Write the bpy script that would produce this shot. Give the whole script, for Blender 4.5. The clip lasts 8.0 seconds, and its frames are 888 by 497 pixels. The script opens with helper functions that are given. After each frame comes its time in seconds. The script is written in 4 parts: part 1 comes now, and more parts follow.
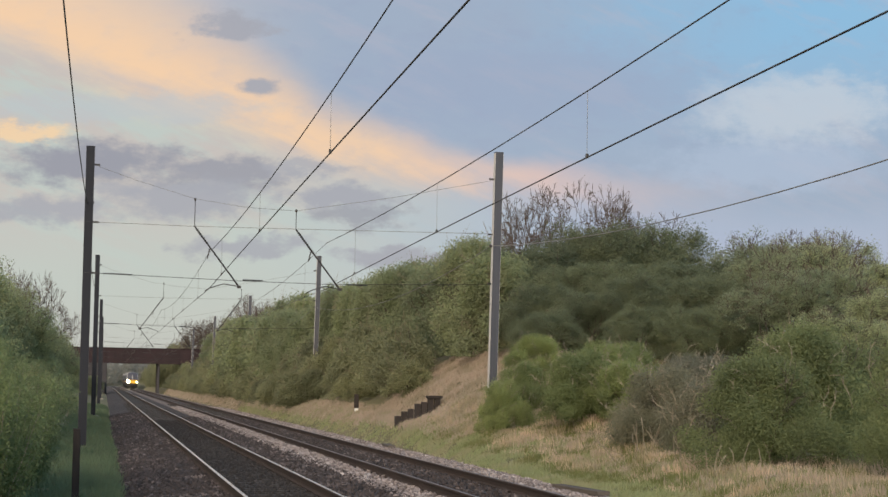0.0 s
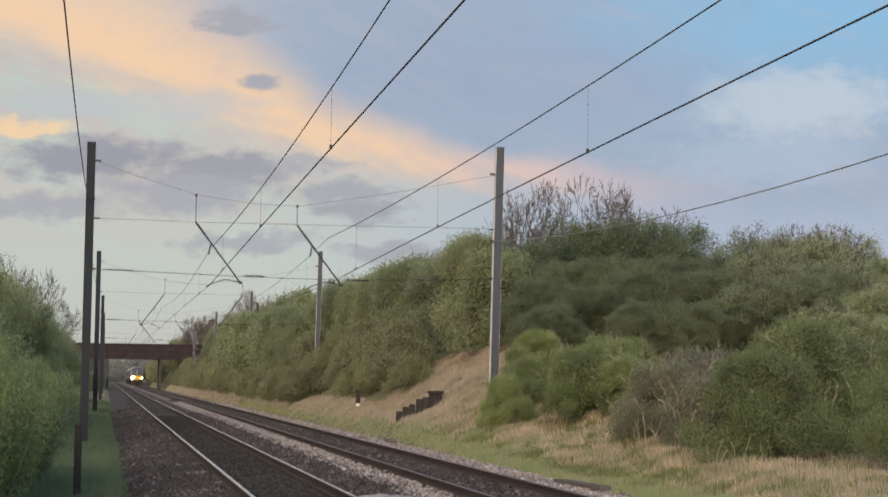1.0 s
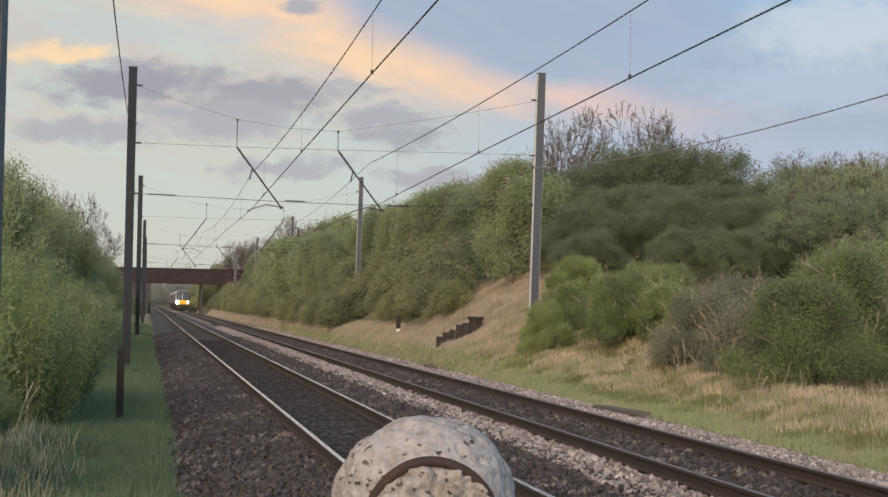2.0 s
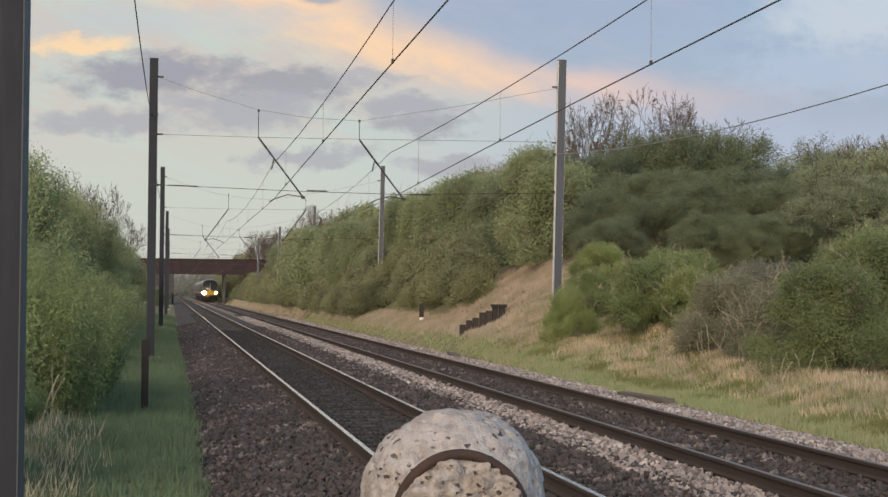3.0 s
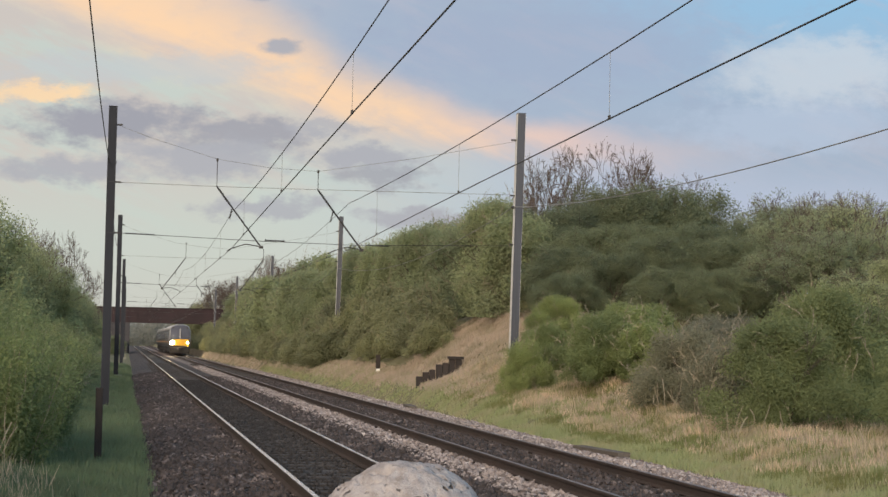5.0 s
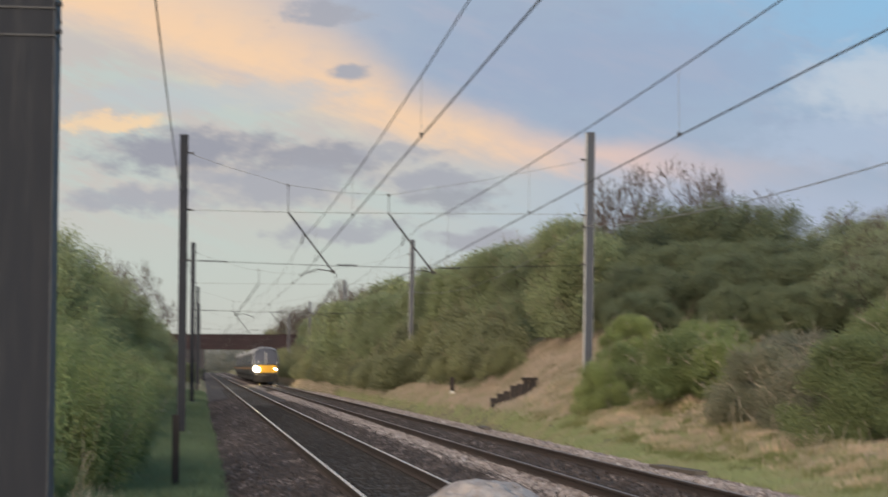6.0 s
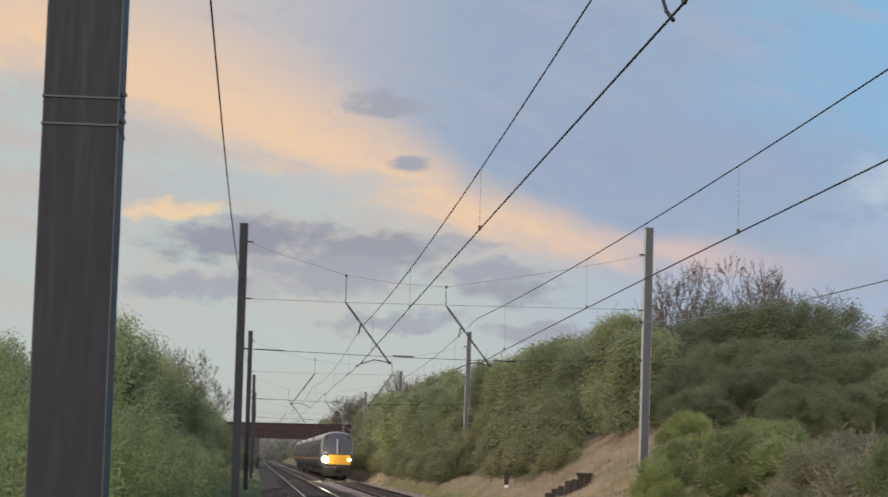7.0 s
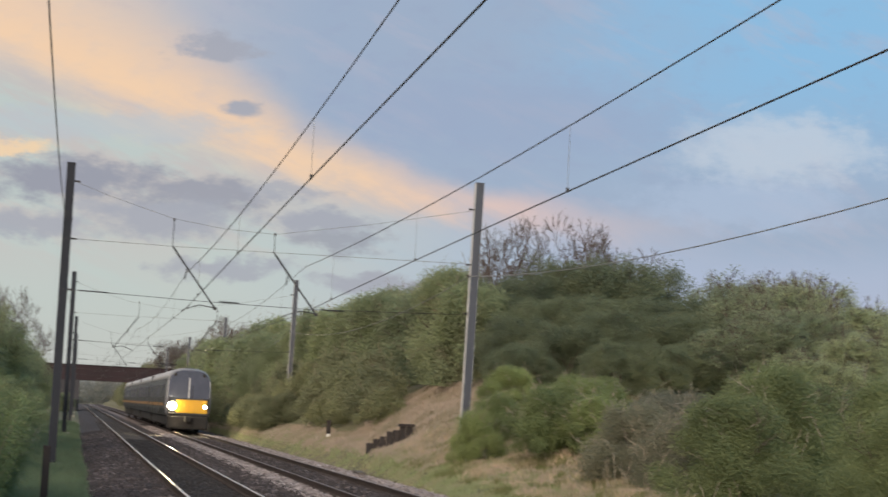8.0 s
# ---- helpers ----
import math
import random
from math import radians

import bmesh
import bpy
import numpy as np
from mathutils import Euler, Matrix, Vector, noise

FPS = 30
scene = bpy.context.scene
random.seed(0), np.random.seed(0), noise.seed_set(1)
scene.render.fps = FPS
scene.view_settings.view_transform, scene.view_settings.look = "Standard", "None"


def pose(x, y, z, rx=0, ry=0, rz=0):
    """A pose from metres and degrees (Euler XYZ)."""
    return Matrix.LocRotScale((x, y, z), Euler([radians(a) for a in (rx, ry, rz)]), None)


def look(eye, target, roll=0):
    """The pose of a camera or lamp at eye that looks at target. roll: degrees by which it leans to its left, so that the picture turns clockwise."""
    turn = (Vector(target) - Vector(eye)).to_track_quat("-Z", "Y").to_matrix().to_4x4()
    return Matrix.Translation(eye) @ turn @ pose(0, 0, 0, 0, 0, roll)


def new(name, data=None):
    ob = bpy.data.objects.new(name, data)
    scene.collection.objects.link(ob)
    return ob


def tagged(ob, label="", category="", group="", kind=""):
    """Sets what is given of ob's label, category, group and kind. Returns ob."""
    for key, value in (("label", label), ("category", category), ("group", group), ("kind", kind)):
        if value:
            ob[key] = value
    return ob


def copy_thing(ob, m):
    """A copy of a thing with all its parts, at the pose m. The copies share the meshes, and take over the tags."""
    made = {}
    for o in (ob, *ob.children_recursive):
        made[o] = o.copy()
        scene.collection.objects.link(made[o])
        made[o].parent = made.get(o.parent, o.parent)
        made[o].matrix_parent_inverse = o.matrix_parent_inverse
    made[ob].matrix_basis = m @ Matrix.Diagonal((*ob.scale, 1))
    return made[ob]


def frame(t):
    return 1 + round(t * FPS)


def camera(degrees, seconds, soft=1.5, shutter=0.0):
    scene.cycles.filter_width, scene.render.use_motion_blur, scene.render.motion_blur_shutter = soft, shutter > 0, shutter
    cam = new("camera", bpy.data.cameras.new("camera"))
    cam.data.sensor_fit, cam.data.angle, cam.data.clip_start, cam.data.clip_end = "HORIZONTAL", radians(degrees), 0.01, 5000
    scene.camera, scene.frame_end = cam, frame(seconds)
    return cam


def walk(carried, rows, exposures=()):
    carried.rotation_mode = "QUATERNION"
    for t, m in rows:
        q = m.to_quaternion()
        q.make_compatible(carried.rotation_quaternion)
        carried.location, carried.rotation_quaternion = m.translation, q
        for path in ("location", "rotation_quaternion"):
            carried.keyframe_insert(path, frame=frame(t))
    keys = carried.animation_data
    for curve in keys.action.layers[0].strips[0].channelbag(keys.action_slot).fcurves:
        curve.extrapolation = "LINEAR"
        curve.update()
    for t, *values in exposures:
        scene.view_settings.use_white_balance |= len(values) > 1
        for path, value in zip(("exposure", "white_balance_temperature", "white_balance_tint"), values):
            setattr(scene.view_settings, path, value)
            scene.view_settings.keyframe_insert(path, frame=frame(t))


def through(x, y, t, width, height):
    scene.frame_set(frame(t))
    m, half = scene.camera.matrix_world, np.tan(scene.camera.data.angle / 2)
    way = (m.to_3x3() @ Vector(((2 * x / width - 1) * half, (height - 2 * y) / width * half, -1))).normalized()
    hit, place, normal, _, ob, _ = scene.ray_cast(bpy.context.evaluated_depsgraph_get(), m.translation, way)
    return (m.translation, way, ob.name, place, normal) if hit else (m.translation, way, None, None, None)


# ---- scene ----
PATH = [
    (0.0, 0.001, 1.714, -10.34, 4.25, 0.93),
    (0.2, 0.000, 1.717, -10.34, 4.35, 0.50),
    (0.5, -0.004, 1.718, -10.35, 4.55, 0.56),
    (0.7, 0.000, 1.717, -10.30, 4.51, 0.27),
    (1.0, 0.008, 1.714, -10.30, 4.10, 0.80),
    (1.2, -0.000, 1.717, -10.20, 3.49, 0.91),
    (1.3, 0.001, 1.717, -10.09, 3.25, 0.84),
    (1.4, -0.000, 1.717, -9.98, 3.03, 0.94),
    (1.5, 0.001, 1.711, -9.81, 2.86, 1.23),
    (1.7, -0.000, 1.717, -9.44, 2.28, 1.00),
    (2.0, 0.007, 1.709, -9.08, 1.79, 1.11),
    (2.2, 0.000, 1.717, -8.89, 1.62, 0.84),
    (3.3, 0.000, 1.717, -8.25, 1.28, 0.68),
    (3.5, -0.000, 1.712, -8.20, 1.13, 1.08),
    (3.7, 0.000, 1.717, -8.14, 0.96, 1.01),
    (4.0, -0.006, 1.718, -8.41, 1.36, 1.53),
    (4.2, -0.000, 1.717, -8.77, 1.87, 1.32),
    (4.5, -0.006, 1.718, -9.41, 2.48, 1.64),
    (4.7, 0.000, 1.717, -9.75, 2.85, 1.24),
    (5.8, 0.013, 1.718, -8.56, 3.17, 0.26),
    (6.0, 0.008, 1.711, -7.45, 3.68, 0.12),
    (6.2, 0.002, 1.717, -6.07, 4.25, -0.07),
    (6.4, -0.000, 1.715, -5.35, 4.76, -0.02),
    (6.5, 0.002, 1.722, -5.15, 5.13, 0.25),
    (6.7, 0.000, 1.717, -5.09, 6.03, 0.52),
    (7.0, 0.009, 1.719, -5.63, 6.51, 1.28),
    (7.2, -0.000, 1.717, -6.46, 6.29, 1.70),
    (7.3, 0.000, 1.717, -6.91, 6.19, 1.95),
    (7.5, -0.022, 1.720, -8.14, 5.97, 2.39),
    (7.7, 0.001, 1.717, -9.40, 5.47, 2.57),
    (8.0, 0.001, 1.724, -10.99, 5.16, 2.85),
]
cam = camera(27.0, 8.0, soft=1.5, shutter=0.45)
walk(cam, [(t, pose(x, 0, z, 90 + pitch, 0, yaw) @ pose(0, 0, 0, 0, 0, roll)) for t, x, z, yaw, pitch, roll in PATH],
     exposures=[(0, -0.05, 7000, 10), (1.5, -0.03, 7050, 10), (2.0, 0.09, 7100, 10), (3.5, 0.06, 7150, 10), (4.0, 0.18, 7250, 10), (4.7, 0.1, 7150, 10), (5.8, 0.0, 7000, 10), (7.0, -0.12, 6750, 10), (8, -0.06, 6750, 10)])


# ---- world, sun ----
def lin(r, g, b):
    """sRGB 0..255 to linear."""
    return tuple(((c / 255 + 0.055) / 1.055) ** 2.4 if c > 10 else c / 3294 for c in (r, g, b))


class Graph:
    """A small helper that strings nodes together."""

    def __init__(self, tree):
        self.tree = tree
        tree.nodes.clear()

    def add(self, kind, ins=()):
        node = self.tree.nodes.new(kind)
        for key, value in dict(ins).items():
            if isinstance(value, bpy.types.NodeSocket):
                self.tree.links.new(value, node.inputs[key])
            elif isinstance(value, bpy.types.Node):
                self.tree.links.new(value.outputs[0], node.inputs[key])
            else:
                node.inputs[key].default_value = value
        return node

    def math(self, op, a, b=0.0, c=0.0):
        node = self.add("ShaderNodeMath", {0: a, 1: b, 2: c})
        node.operation = op
        return node.outputs[0]

    def ramp(self, value, lo, hi, out_lo=0.0, out_hi=1.0, smooth=True):
        if lo > hi:
            lo, hi, out_lo, out_hi = hi, lo, out_hi, out_lo
        node = self.add("ShaderNodeMapRange", {0: value, 1: lo, 2: hi, 3: out_lo, 4: out_hi})
        node.interpolation_type = "SMOOTHSTEP" if smooth else "LINEAR"
        return node.outputs[0]

    def mix(self, fac, a, b, blend="MIX"):
        rgba = lambda c: (*c, 1) if isinstance(c, tuple) and len(c) == 3 else c
        node = self.add("ShaderNodeMix")
        node.data_type, node.blend_type = "RGBA", blend
        for key, value in ((0, fac), (6, rgba(a)), (7, rgba(b))):
            if isinstance(value, bpy.types.NodeSocket):
                self.tree.links.new(value, node.inputs[key])
            else:
                node.inputs[key].default_value = value
        return node.outputs[2]

    def noise(self, vector, scale, detail=4.0, rough=0.55):
        return self.add("ShaderNodeTexNoise", ins={"Vector": vector, "Scale": scale, "Detail": detail, "Roughness": rough})

    def curve(self, value, stops):
        node = self.add("ShaderNodeValToRGB", ins={0: value})
        ramp = node.color_ramp
        while len(ramp.elements) < len(stops):
            ramp.elements.new(0.5)
        for e, (p, v) in zip(ramp.elements, stops):
            e.position, e.color = p, (v, v, v, 1) if isinstance(v, float) else (*v, 1)
        return node.outputs[0]


def make_sky():
    world = bpy.data.worlds.new("evening_sky")
    scene.world = world
    world.use_nodes = True
    g = Graph(world.node_tree)
    way = g.add("ShaderNodeTexCoord").outputs["Generated"]
    sep = g.add("ShaderNodeSeparateXYZ", ins={0: way})
    ahead = g.math("MAXIMUM", sep.outputs[1], 0.15)
    u, v = g.math("DIVIDE", sep.outputs[0], ahead), g.math("DIVIDE", sep.outputs[2], ahead)
    # a across the sky from left to right, b downwards from high sky to the horizon
    a = g.math("ADD", g.math("MULTIPLY_ADD", u, 3.1353, 0.1956), g.math("MULTIPLY", v, 0.0486))
    b = g.math("ADD", g.math("MULTIPLY_ADD", u, 0.1178, 0.6571), g.math("MULTIPLY", v, -3.1701))
    flat = g.add("ShaderNodeCombineXYZ", ins={0: a, 1: g.math("MULTIPLY", b, 1.8), 2: 0.0}).outputs[0]
    soft = g.noise(flat, 5.0, 5.0, 0.6)
    fine = g.noise(flat, 14.0, 6.0, 0.62)
    wob = g.math("SUBTRACT", soft.outputs[0], 0.5)
    wob2 = g.math("SUBTRACT", fine.outputs[0], 0.5)
    sway = g.add("ShaderNodeSeparateColor", ins={0: fine.outputs[1]})
    aw = g.math("MULTIPLY_ADD", g.math("SUBTRACT", sway.outputs[1], 0.5), 0.2, a)
    bw = g.math("MULTIPLY_ADD", g.math("SUBTRACT", sway.outputs[2], 0.5), 0.075, b)
    am = g.math("MULTIPLY_ADD", g.math("SUBTRACT", aw, a), 0.3, a)
    bm = g.math("MULTIPLY_ADD", g.math("SUBTRACT", bw, b), 0.3, b)
    # the line of the lit cloud bank
    line = g.curve(g.ramp(a, -0.2, 1.4, smooth=False), [(0.0, -0.04 + 0.1), (0.125, 0.04 + 0.1), (0.28, 0.135 + 0.1), (0.375, 0.19 + 0.1), (0.475, 0.26 + 0.1),
                                                  (0.575, 0.295 + 0.1), (0.69, 0.322 + 0.1), (0.84, 0.345 + 0.1), (1.0, 0.36 + 0.1)])
    line = g.math("SUBTRACT", line, 0.1)
    d = g.math("ADD", g.math("SUBTRACT", b, line), g.math("MULTIPLY", wob, 0.05))
    below = g.ramp(d, -0.02, 0.07)
    right = g.ramp(a, 0.55, 1.35)
    low = g.mix(g.ramp(a, 0.35, 1.15), lin(188, 200, 200), lin(164, 181, 209))
    low = g.mix(g.ramp(b, 0.42, 0.66), low, lin(190, 195, 194))
    low = g.mix(g.math("MULTIPLY", g.ramp(a, 0.85, 1.2), g.ramp(b, 0.3, 0.55)), low, lin(170, 181, 208))
    high = g.mix(g.ramp(a, 0.12, 0.62), lin(196, 193, 197), lin(155, 173, 200))
    blue = g.math("MULTIPLY", g.ramp(g.math("ADD", a, g.math("MULTIPLY", wob, 0.5)), 0.75, 1.45), g.ramp(b, 0.33, 0.0))
    high = g.mix(blue, high, lin(136, 186, 226))
    high = g.mix(g.math("MULTIPLY", g.ramp(wob2, 0.0, 0.2), 0.2), high, lin(148, 158, 190))
    # thin streaks that follow the bank
    slant = g.add("ShaderNodeCombineXYZ", {0: g.math("MULTIPLY_ADD", b, 0.45, a), 1: g.math("MULTIPLY", g.math("MULTIPLY_ADD", a, -0.4, b), 4.0), 2: 0.0}).outputs[0]
    streak = g.noise(slant, 3.4, 6.0, 0.62).outputs[0]
    veil = g.math("MULTIPLY", g.ramp(streak, 0.39, 0.56), g.math("MULTIPLY", g.ramp(a, 0.95, 0.35), g.ramp(b, 0.52, 0.3)))
    low = g.mix(g.math("MULTIPLY", veil, 0.85), low, lin(196, 189, 189))
    high = g.mix(g.math("MULTIPLY", g.ramp(streak, 0.5, 0.66), 0.35), high, lin(178, 180, 200))
    sky = g.mix(below, high, low)
    # warm light on the bank
    width = g.ramp(a, 0.05, 0.9, 0.27, 0.055)
    up = g.ramp(g.math("DIVIDE", d, g.math("MULTIPLY", width, -1.0)), 1.0, 0.0)
    warm = g.math("MULTIPLY", up, g.ramp(g.math("MULTIPLY_ADD", g.math("SUBTRACT", streak, 0.5), 0.16, d), 0.075, -0.03))
    warm = g.math("MULTIPLY", warm, g.ramp(a, 1.4, 0.75))
    warm = g.math("MULTIPLY", warm, g.ramp(wob2, -0.35, 0.05, 0.7, 1.0))
    sky = g.mix(g.math("MULTIPLY", warm, 0.95), sky, g.mix(g.ramp(a, 0.6, 1.0), lin(244, 208, 173), lin(228, 196, 188)))

    ragged = g.math("SUBTRACT", g.noise(flat, 22.0, 8.0, 0.66).outputs[0], 0.5)

    def patch(sky, cx, cy, rx, ry, tone, strength, wa, wb):
        vec = g.add("ShaderNodeCombineXYZ", ins={0: g.math("MULTIPLY_ADD", wa, 1 / rx, -cx / rx), 1: g.math("MULTIPLY_ADD", wb, 1 / ry, -cy / ry), 2: 0.0})
        size = g.add("ShaderNodeVectorMath", ins={0: vec.outputs[0]})
        size.operation = "LENGTH"
        far = size.outputs["Value"]
        far = g.math("MULTIPLY_ADD", ragged, 1.15, far)
        return g.mix(g.math("MULTIPLY", g.ramp(far, 1.3, 0.45), strength), sky, tone)

    grey, dusk, pale = lin(150, 153, 169), lin(162, 166, 181), lin(196, 207, 222)
    for cx, cy, rx, ry, tone, s in [(0.05, 0.235, 0.09, 0.018, lin(246, 212, 170), 0.8), (0.22, 0.195, 0.26, 0.03, lin(184, 194, 205), 0.6),
                                    (0.165, 0.288, 0.15, 0.038, grey, 1.0), (0.41, 0.05, 0.075, 0.026, dusk, 0.9), (0.448, 0.155, 0.034, 0.014, dusk, 0.95),
                                    (0.39, 0.308, 0.12, 0.033, grey, 0.9), (0.33, 0.352, 0.13, 0.038, dusk, 0.9), (0.09, 0.37, 0.12, 0.026, dusk, 0.85), (0.60, 0.345, 0.1, 0.026, dusk, 0.95),
                                    (0.63, 0.382, 0.09, 0.02, grey, 0.8), (0.43, 0.432, 0.11, 0.02, dusk, 0.85), (0.70, 0.452, 0.11, 0.018, dusk, 0.95), (0.21, 0.335, 0.06, 0.014, dusk, 0.6),
                                    (0.53, 0.295, 0.08, 0.016, dusk, 0.7), (1.42, 0.19, 0.2, 0.07, pale, 0.7), (1.36, 0.29, 0.22, 0.05, lin(172, 190, 218), 0.6),
                                    (0.93, 0.15, 0.35, 0.09, lin(150, 166, 198), 0.5)]:
        small = rx < 0.05
        sky = patch(sky, cx, cy, rx, ry, tone, s, am if small else aw, bm if small else bw)
    air = g.add("ShaderNodeTexSky")
    air.sky_type, air.sun_disc, air.sun_elevation, air.sun_rotation = "NISHITA", False, radians(18), radians(202)
    plain = g.add("ShaderNodeBackground", ins={0: sky, 1: 1.0})
    thin = g.add("ShaderNodeBackground", ins={0: air.outputs[0], 1: 0.006})
    both = g.add("ShaderNodeAddShader", ins={0: plain, 1: thin})
    g.add("ShaderNodeOutputWorld", ins={0: both})


make_sky()
sun = new("sun", bpy.data.lights.new("sun", "SUN"))
sun.data.energy, sun.data.angle, sun.data.color = 3.1, radians(30), (1.0, 0.87, 0.72)
sun.matrix_world = look((-16, -40, 14), (0, 0, 0))


# ---- materials ----
def surface(name, tones, rough=0.8, metal=0.0, scale=8.0, grain=60.0, bump=0.3, random_tone=0.0, spread=(0.3, 0.7), stretch=(1, 1, 1), lift=0.02, gloss=0.5):
    """A procedural surface: two or three tones mixed at two scales, with fine relief."""
    m = bpy.data.materials.new(name)
    m.use_nodes = True
    g = Graph(m.node_tree)
    at = g.add("ShaderNodeTexCoord").outputs["Object"]
    at = g.add("ShaderNodeMapping", ins={0: at, 3: stretch}).outputs[0]
    big, small = g.noise(at, scale, 5.0), g.noise(at, grain, 4.0, 0.65)
    tone = g.mix(g.ramp(big.outputs[0], *spread), tones[0], tones[1])
    tone = g.mix(g.ramp(small.outputs[0], 0.45, 0.75, 0.0, 0.6), tone, tones[-1])
    if random_tone:
        ob = g.add("ShaderNodeObjectInfo").outputs["Random"]
        tone = g.mix(1.0, tone, g.mix(ob, (1 - random_tone,) * 3, (1 + random_tone,) * 3), "MULTIPLY")
    relief = g.math("MULTIPLY_ADD", big.outputs[0], 0.6, g.math("MULTIPLY", small.outputs[0], 0.4))
    bumpy = g.add("ShaderNodeBump", ins={"Strength": bump, "Distance": lift, "Height": relief})
    r = g.ramp(small.outputs[0], 0.3, 0.7, max(rough - 0.1, 0.02), min(rough + 0.1, 1.0))
    shader = g.add("ShaderNodeBsdfPrincipled", ins={"Base Color": tone, "Roughness": r, "Metallic": metal, "Specular IOR Level": gloss, "Normal": bumpy.outputs[0]})
    g.add("ShaderNodeOutputMaterial", ins={0: shader})
    return m


def leafy(name, tones, through=0.5):
    """Leaves: each one its own tone, light passes through."""
    m = bpy.data.materials.new(name)
    m.use_nodes = True
    g = Graph(m.node_tree)
    each = g.add("ShaderNodeNewGeometry").outputs["Random Per Island"]
    at = g.add("ShaderNodeTexCoord").outputs["Object"]
    patchy = g.noise(at, 0.9, 3.0).outputs[0]
    tone = g.mix(each, tones[0], tones[1])
    tone = g.mix(g.ramp(patchy, 0.4, 0.66), tone, tones[2])
    ob = g.add("ShaderNodeObjectInfo").outputs["Random"]
    tone = g.mix(1.0, tone, g.mix(ob, (0.8, 0.82, 0.84), (1.2, 1.18, 1.08)), "MULTIPLY")
    face = g.add("ShaderNodeBsdfPrincipled", ins={"Base Color": tone, "Roughness": 0.9, "Specular IOR Level": 0.06})
    back = g.add("ShaderNodeBsdfTranslucent", ins={0: tone})
    g.add("ShaderNodeOutputMaterial", ins={0: g.add("ShaderNodeMixShader", ins={0: through, 1: face, 2: back})})
    return m


def ballast(name, tones):
    """Broken stone, each piece its own tone; without tones, the bed: strips stained by the two tracks."""
    m = bpy.data.materials.new(name)
    m.use_nodes = True
    g = Graph(m.node_tree)
    at = g.add("ShaderNodeTexCoord").outputs["Object"]
    big, small = g.noise(at, 0.9, 4.0).outputs[0], g.noise(at, 24.0, 4.0, 0.7).outputs[0]
    if tones:
        each = g.add("ShaderNodeNewGeometry").outputs["Random Per Island"]
        tone = g.mix(g.ramp(each, 0.0, 0.7), tones[1], tones[0])
        tone = g.mix(g.math("MULTIPLY", g.ramp(each, 0.5, 1.0), g.ramp(big, 0.46, 0.62)), tone, tones[2])
    else:
        x = g.add("ShaderNodeSeparateXYZ", {0: at}).outputs[0]
        x = g.math("ADD", x, g.math("MULTIPLY_ADD", big, 0.5, -0.25))
        brown, black, pale = (0.05, 0.041, 0.042), (0.033, 0.029, 0.028), (0.2, 0.165, 0.155)
        stops = [(0.0, brown), (0.2, brown), (0.23, black), (0.36, black), (0.39, brown), (0.49, brown), (0.52, pale), (0.57, pale), (0.6, brown), (0.72, brown), (0.76, pale), (1.0, pale)]
        tone = g.curve(g.ramp(x, 0.2, 9.6, smooth=False), stops)
        tone = g.mix(1.0, tone, g.mix(g.ramp(small, 0.3, 0.7), (0.55, 0.55, 0.55), (1.5, 1.45, 1.42)), "MULTIPLY")
    bumpy = g.add("ShaderNodeBump", {"Strength": 0.9 if not tones else 0.4, "Distance": 0.04, "Height": small})
    shader = g.add("ShaderNodeBsdfPrincipled", {"Base Color": tone, "Roughness": 0.88, "Normal": bumpy.outputs[0]})
    g.add("ShaderNodeOutputMaterial", {0: shader})
    return m


def old_concrete(name, tones, pit, scale):
    """Weathered concrete: blotches, rusty stains and small dark pits."""
    m = bpy.data.materials.new(name)
    m.use_nodes = True
    g = Graph(m.node_tree)
    at = g.add("ShaderNodeTexCoord").outputs["Object"]
    big, mid, small = g.noise(at, 11.0, 5.0, 0.65).outputs[0], g.noise(at, scale, 5.0, 0.7).outputs[0], g.noise(at, 160.0, 3.0, 0.7).outputs[0]
    tone = g.mix(g.ramp(mid, 0.38, 0.62), tones[0], tones[1])
    tone = g.mix(g.ramp(big, 0.56, 0.68, 0.0, 0.7), tone, tones[2])
    tone = g.mix(g.ramp(small, 0.5, 0.72, 0.0, 0.5), tone, tones[3])
    sway = g.add("ShaderNodeVectorMath", {0: g.noise(at, 70.0, 3.0).outputs[1], 1: (0.018, 0.018, 0.018)})
    sway.operation = "MULTIPLY"
    bent = g.add("ShaderNodeVectorMath", {0: at, 1: sway.outputs[0]})
    cells = g.add("ShaderNodeTexVoronoi", {"Vector": g.add("ShaderNodeMapping", {0: bent.outputs[0], 3: (1, 1, 1.7)}).outputs[0], "Scale": pit, "Randomness": 1.0})
    hole = g.math("MULTIPLY", g.ramp(cells.outputs["Distance"], 0.3, 0.12), g.ramp(big, 0.46, 0.6))
    tone = g.mix(hole, tone, (0.075, 0.058, 0.05))
    high = g.math("ADD", g.math("MULTIPLY", mid, 0.7), g.math("SUBTRACT", g.math("MULTIPLY", small, 0.3), hole))
    bumpy = g.add("ShaderNodeBump", {"Strength": 1.0, "Distance": 0.012, "Height": high})
    shader = g.add("ShaderNodeBsdfPrincipled", {"Base Color": tone, "Roughness": 0.93, "Normal": bumpy.outputs[0]})
    g.add("ShaderNodeOutputMaterial", {0: shader})
    return m


def glow(name, tone, power):
    m = bpy.data.materials.new(name)
    m.use_nodes = True
    g = Graph(m.node_tree)
    g.add("ShaderNodeOutputMaterial", ins={0: g.add("ShaderNodeEmission", ins={0: (*tone, 1), 1: power})})
    return m


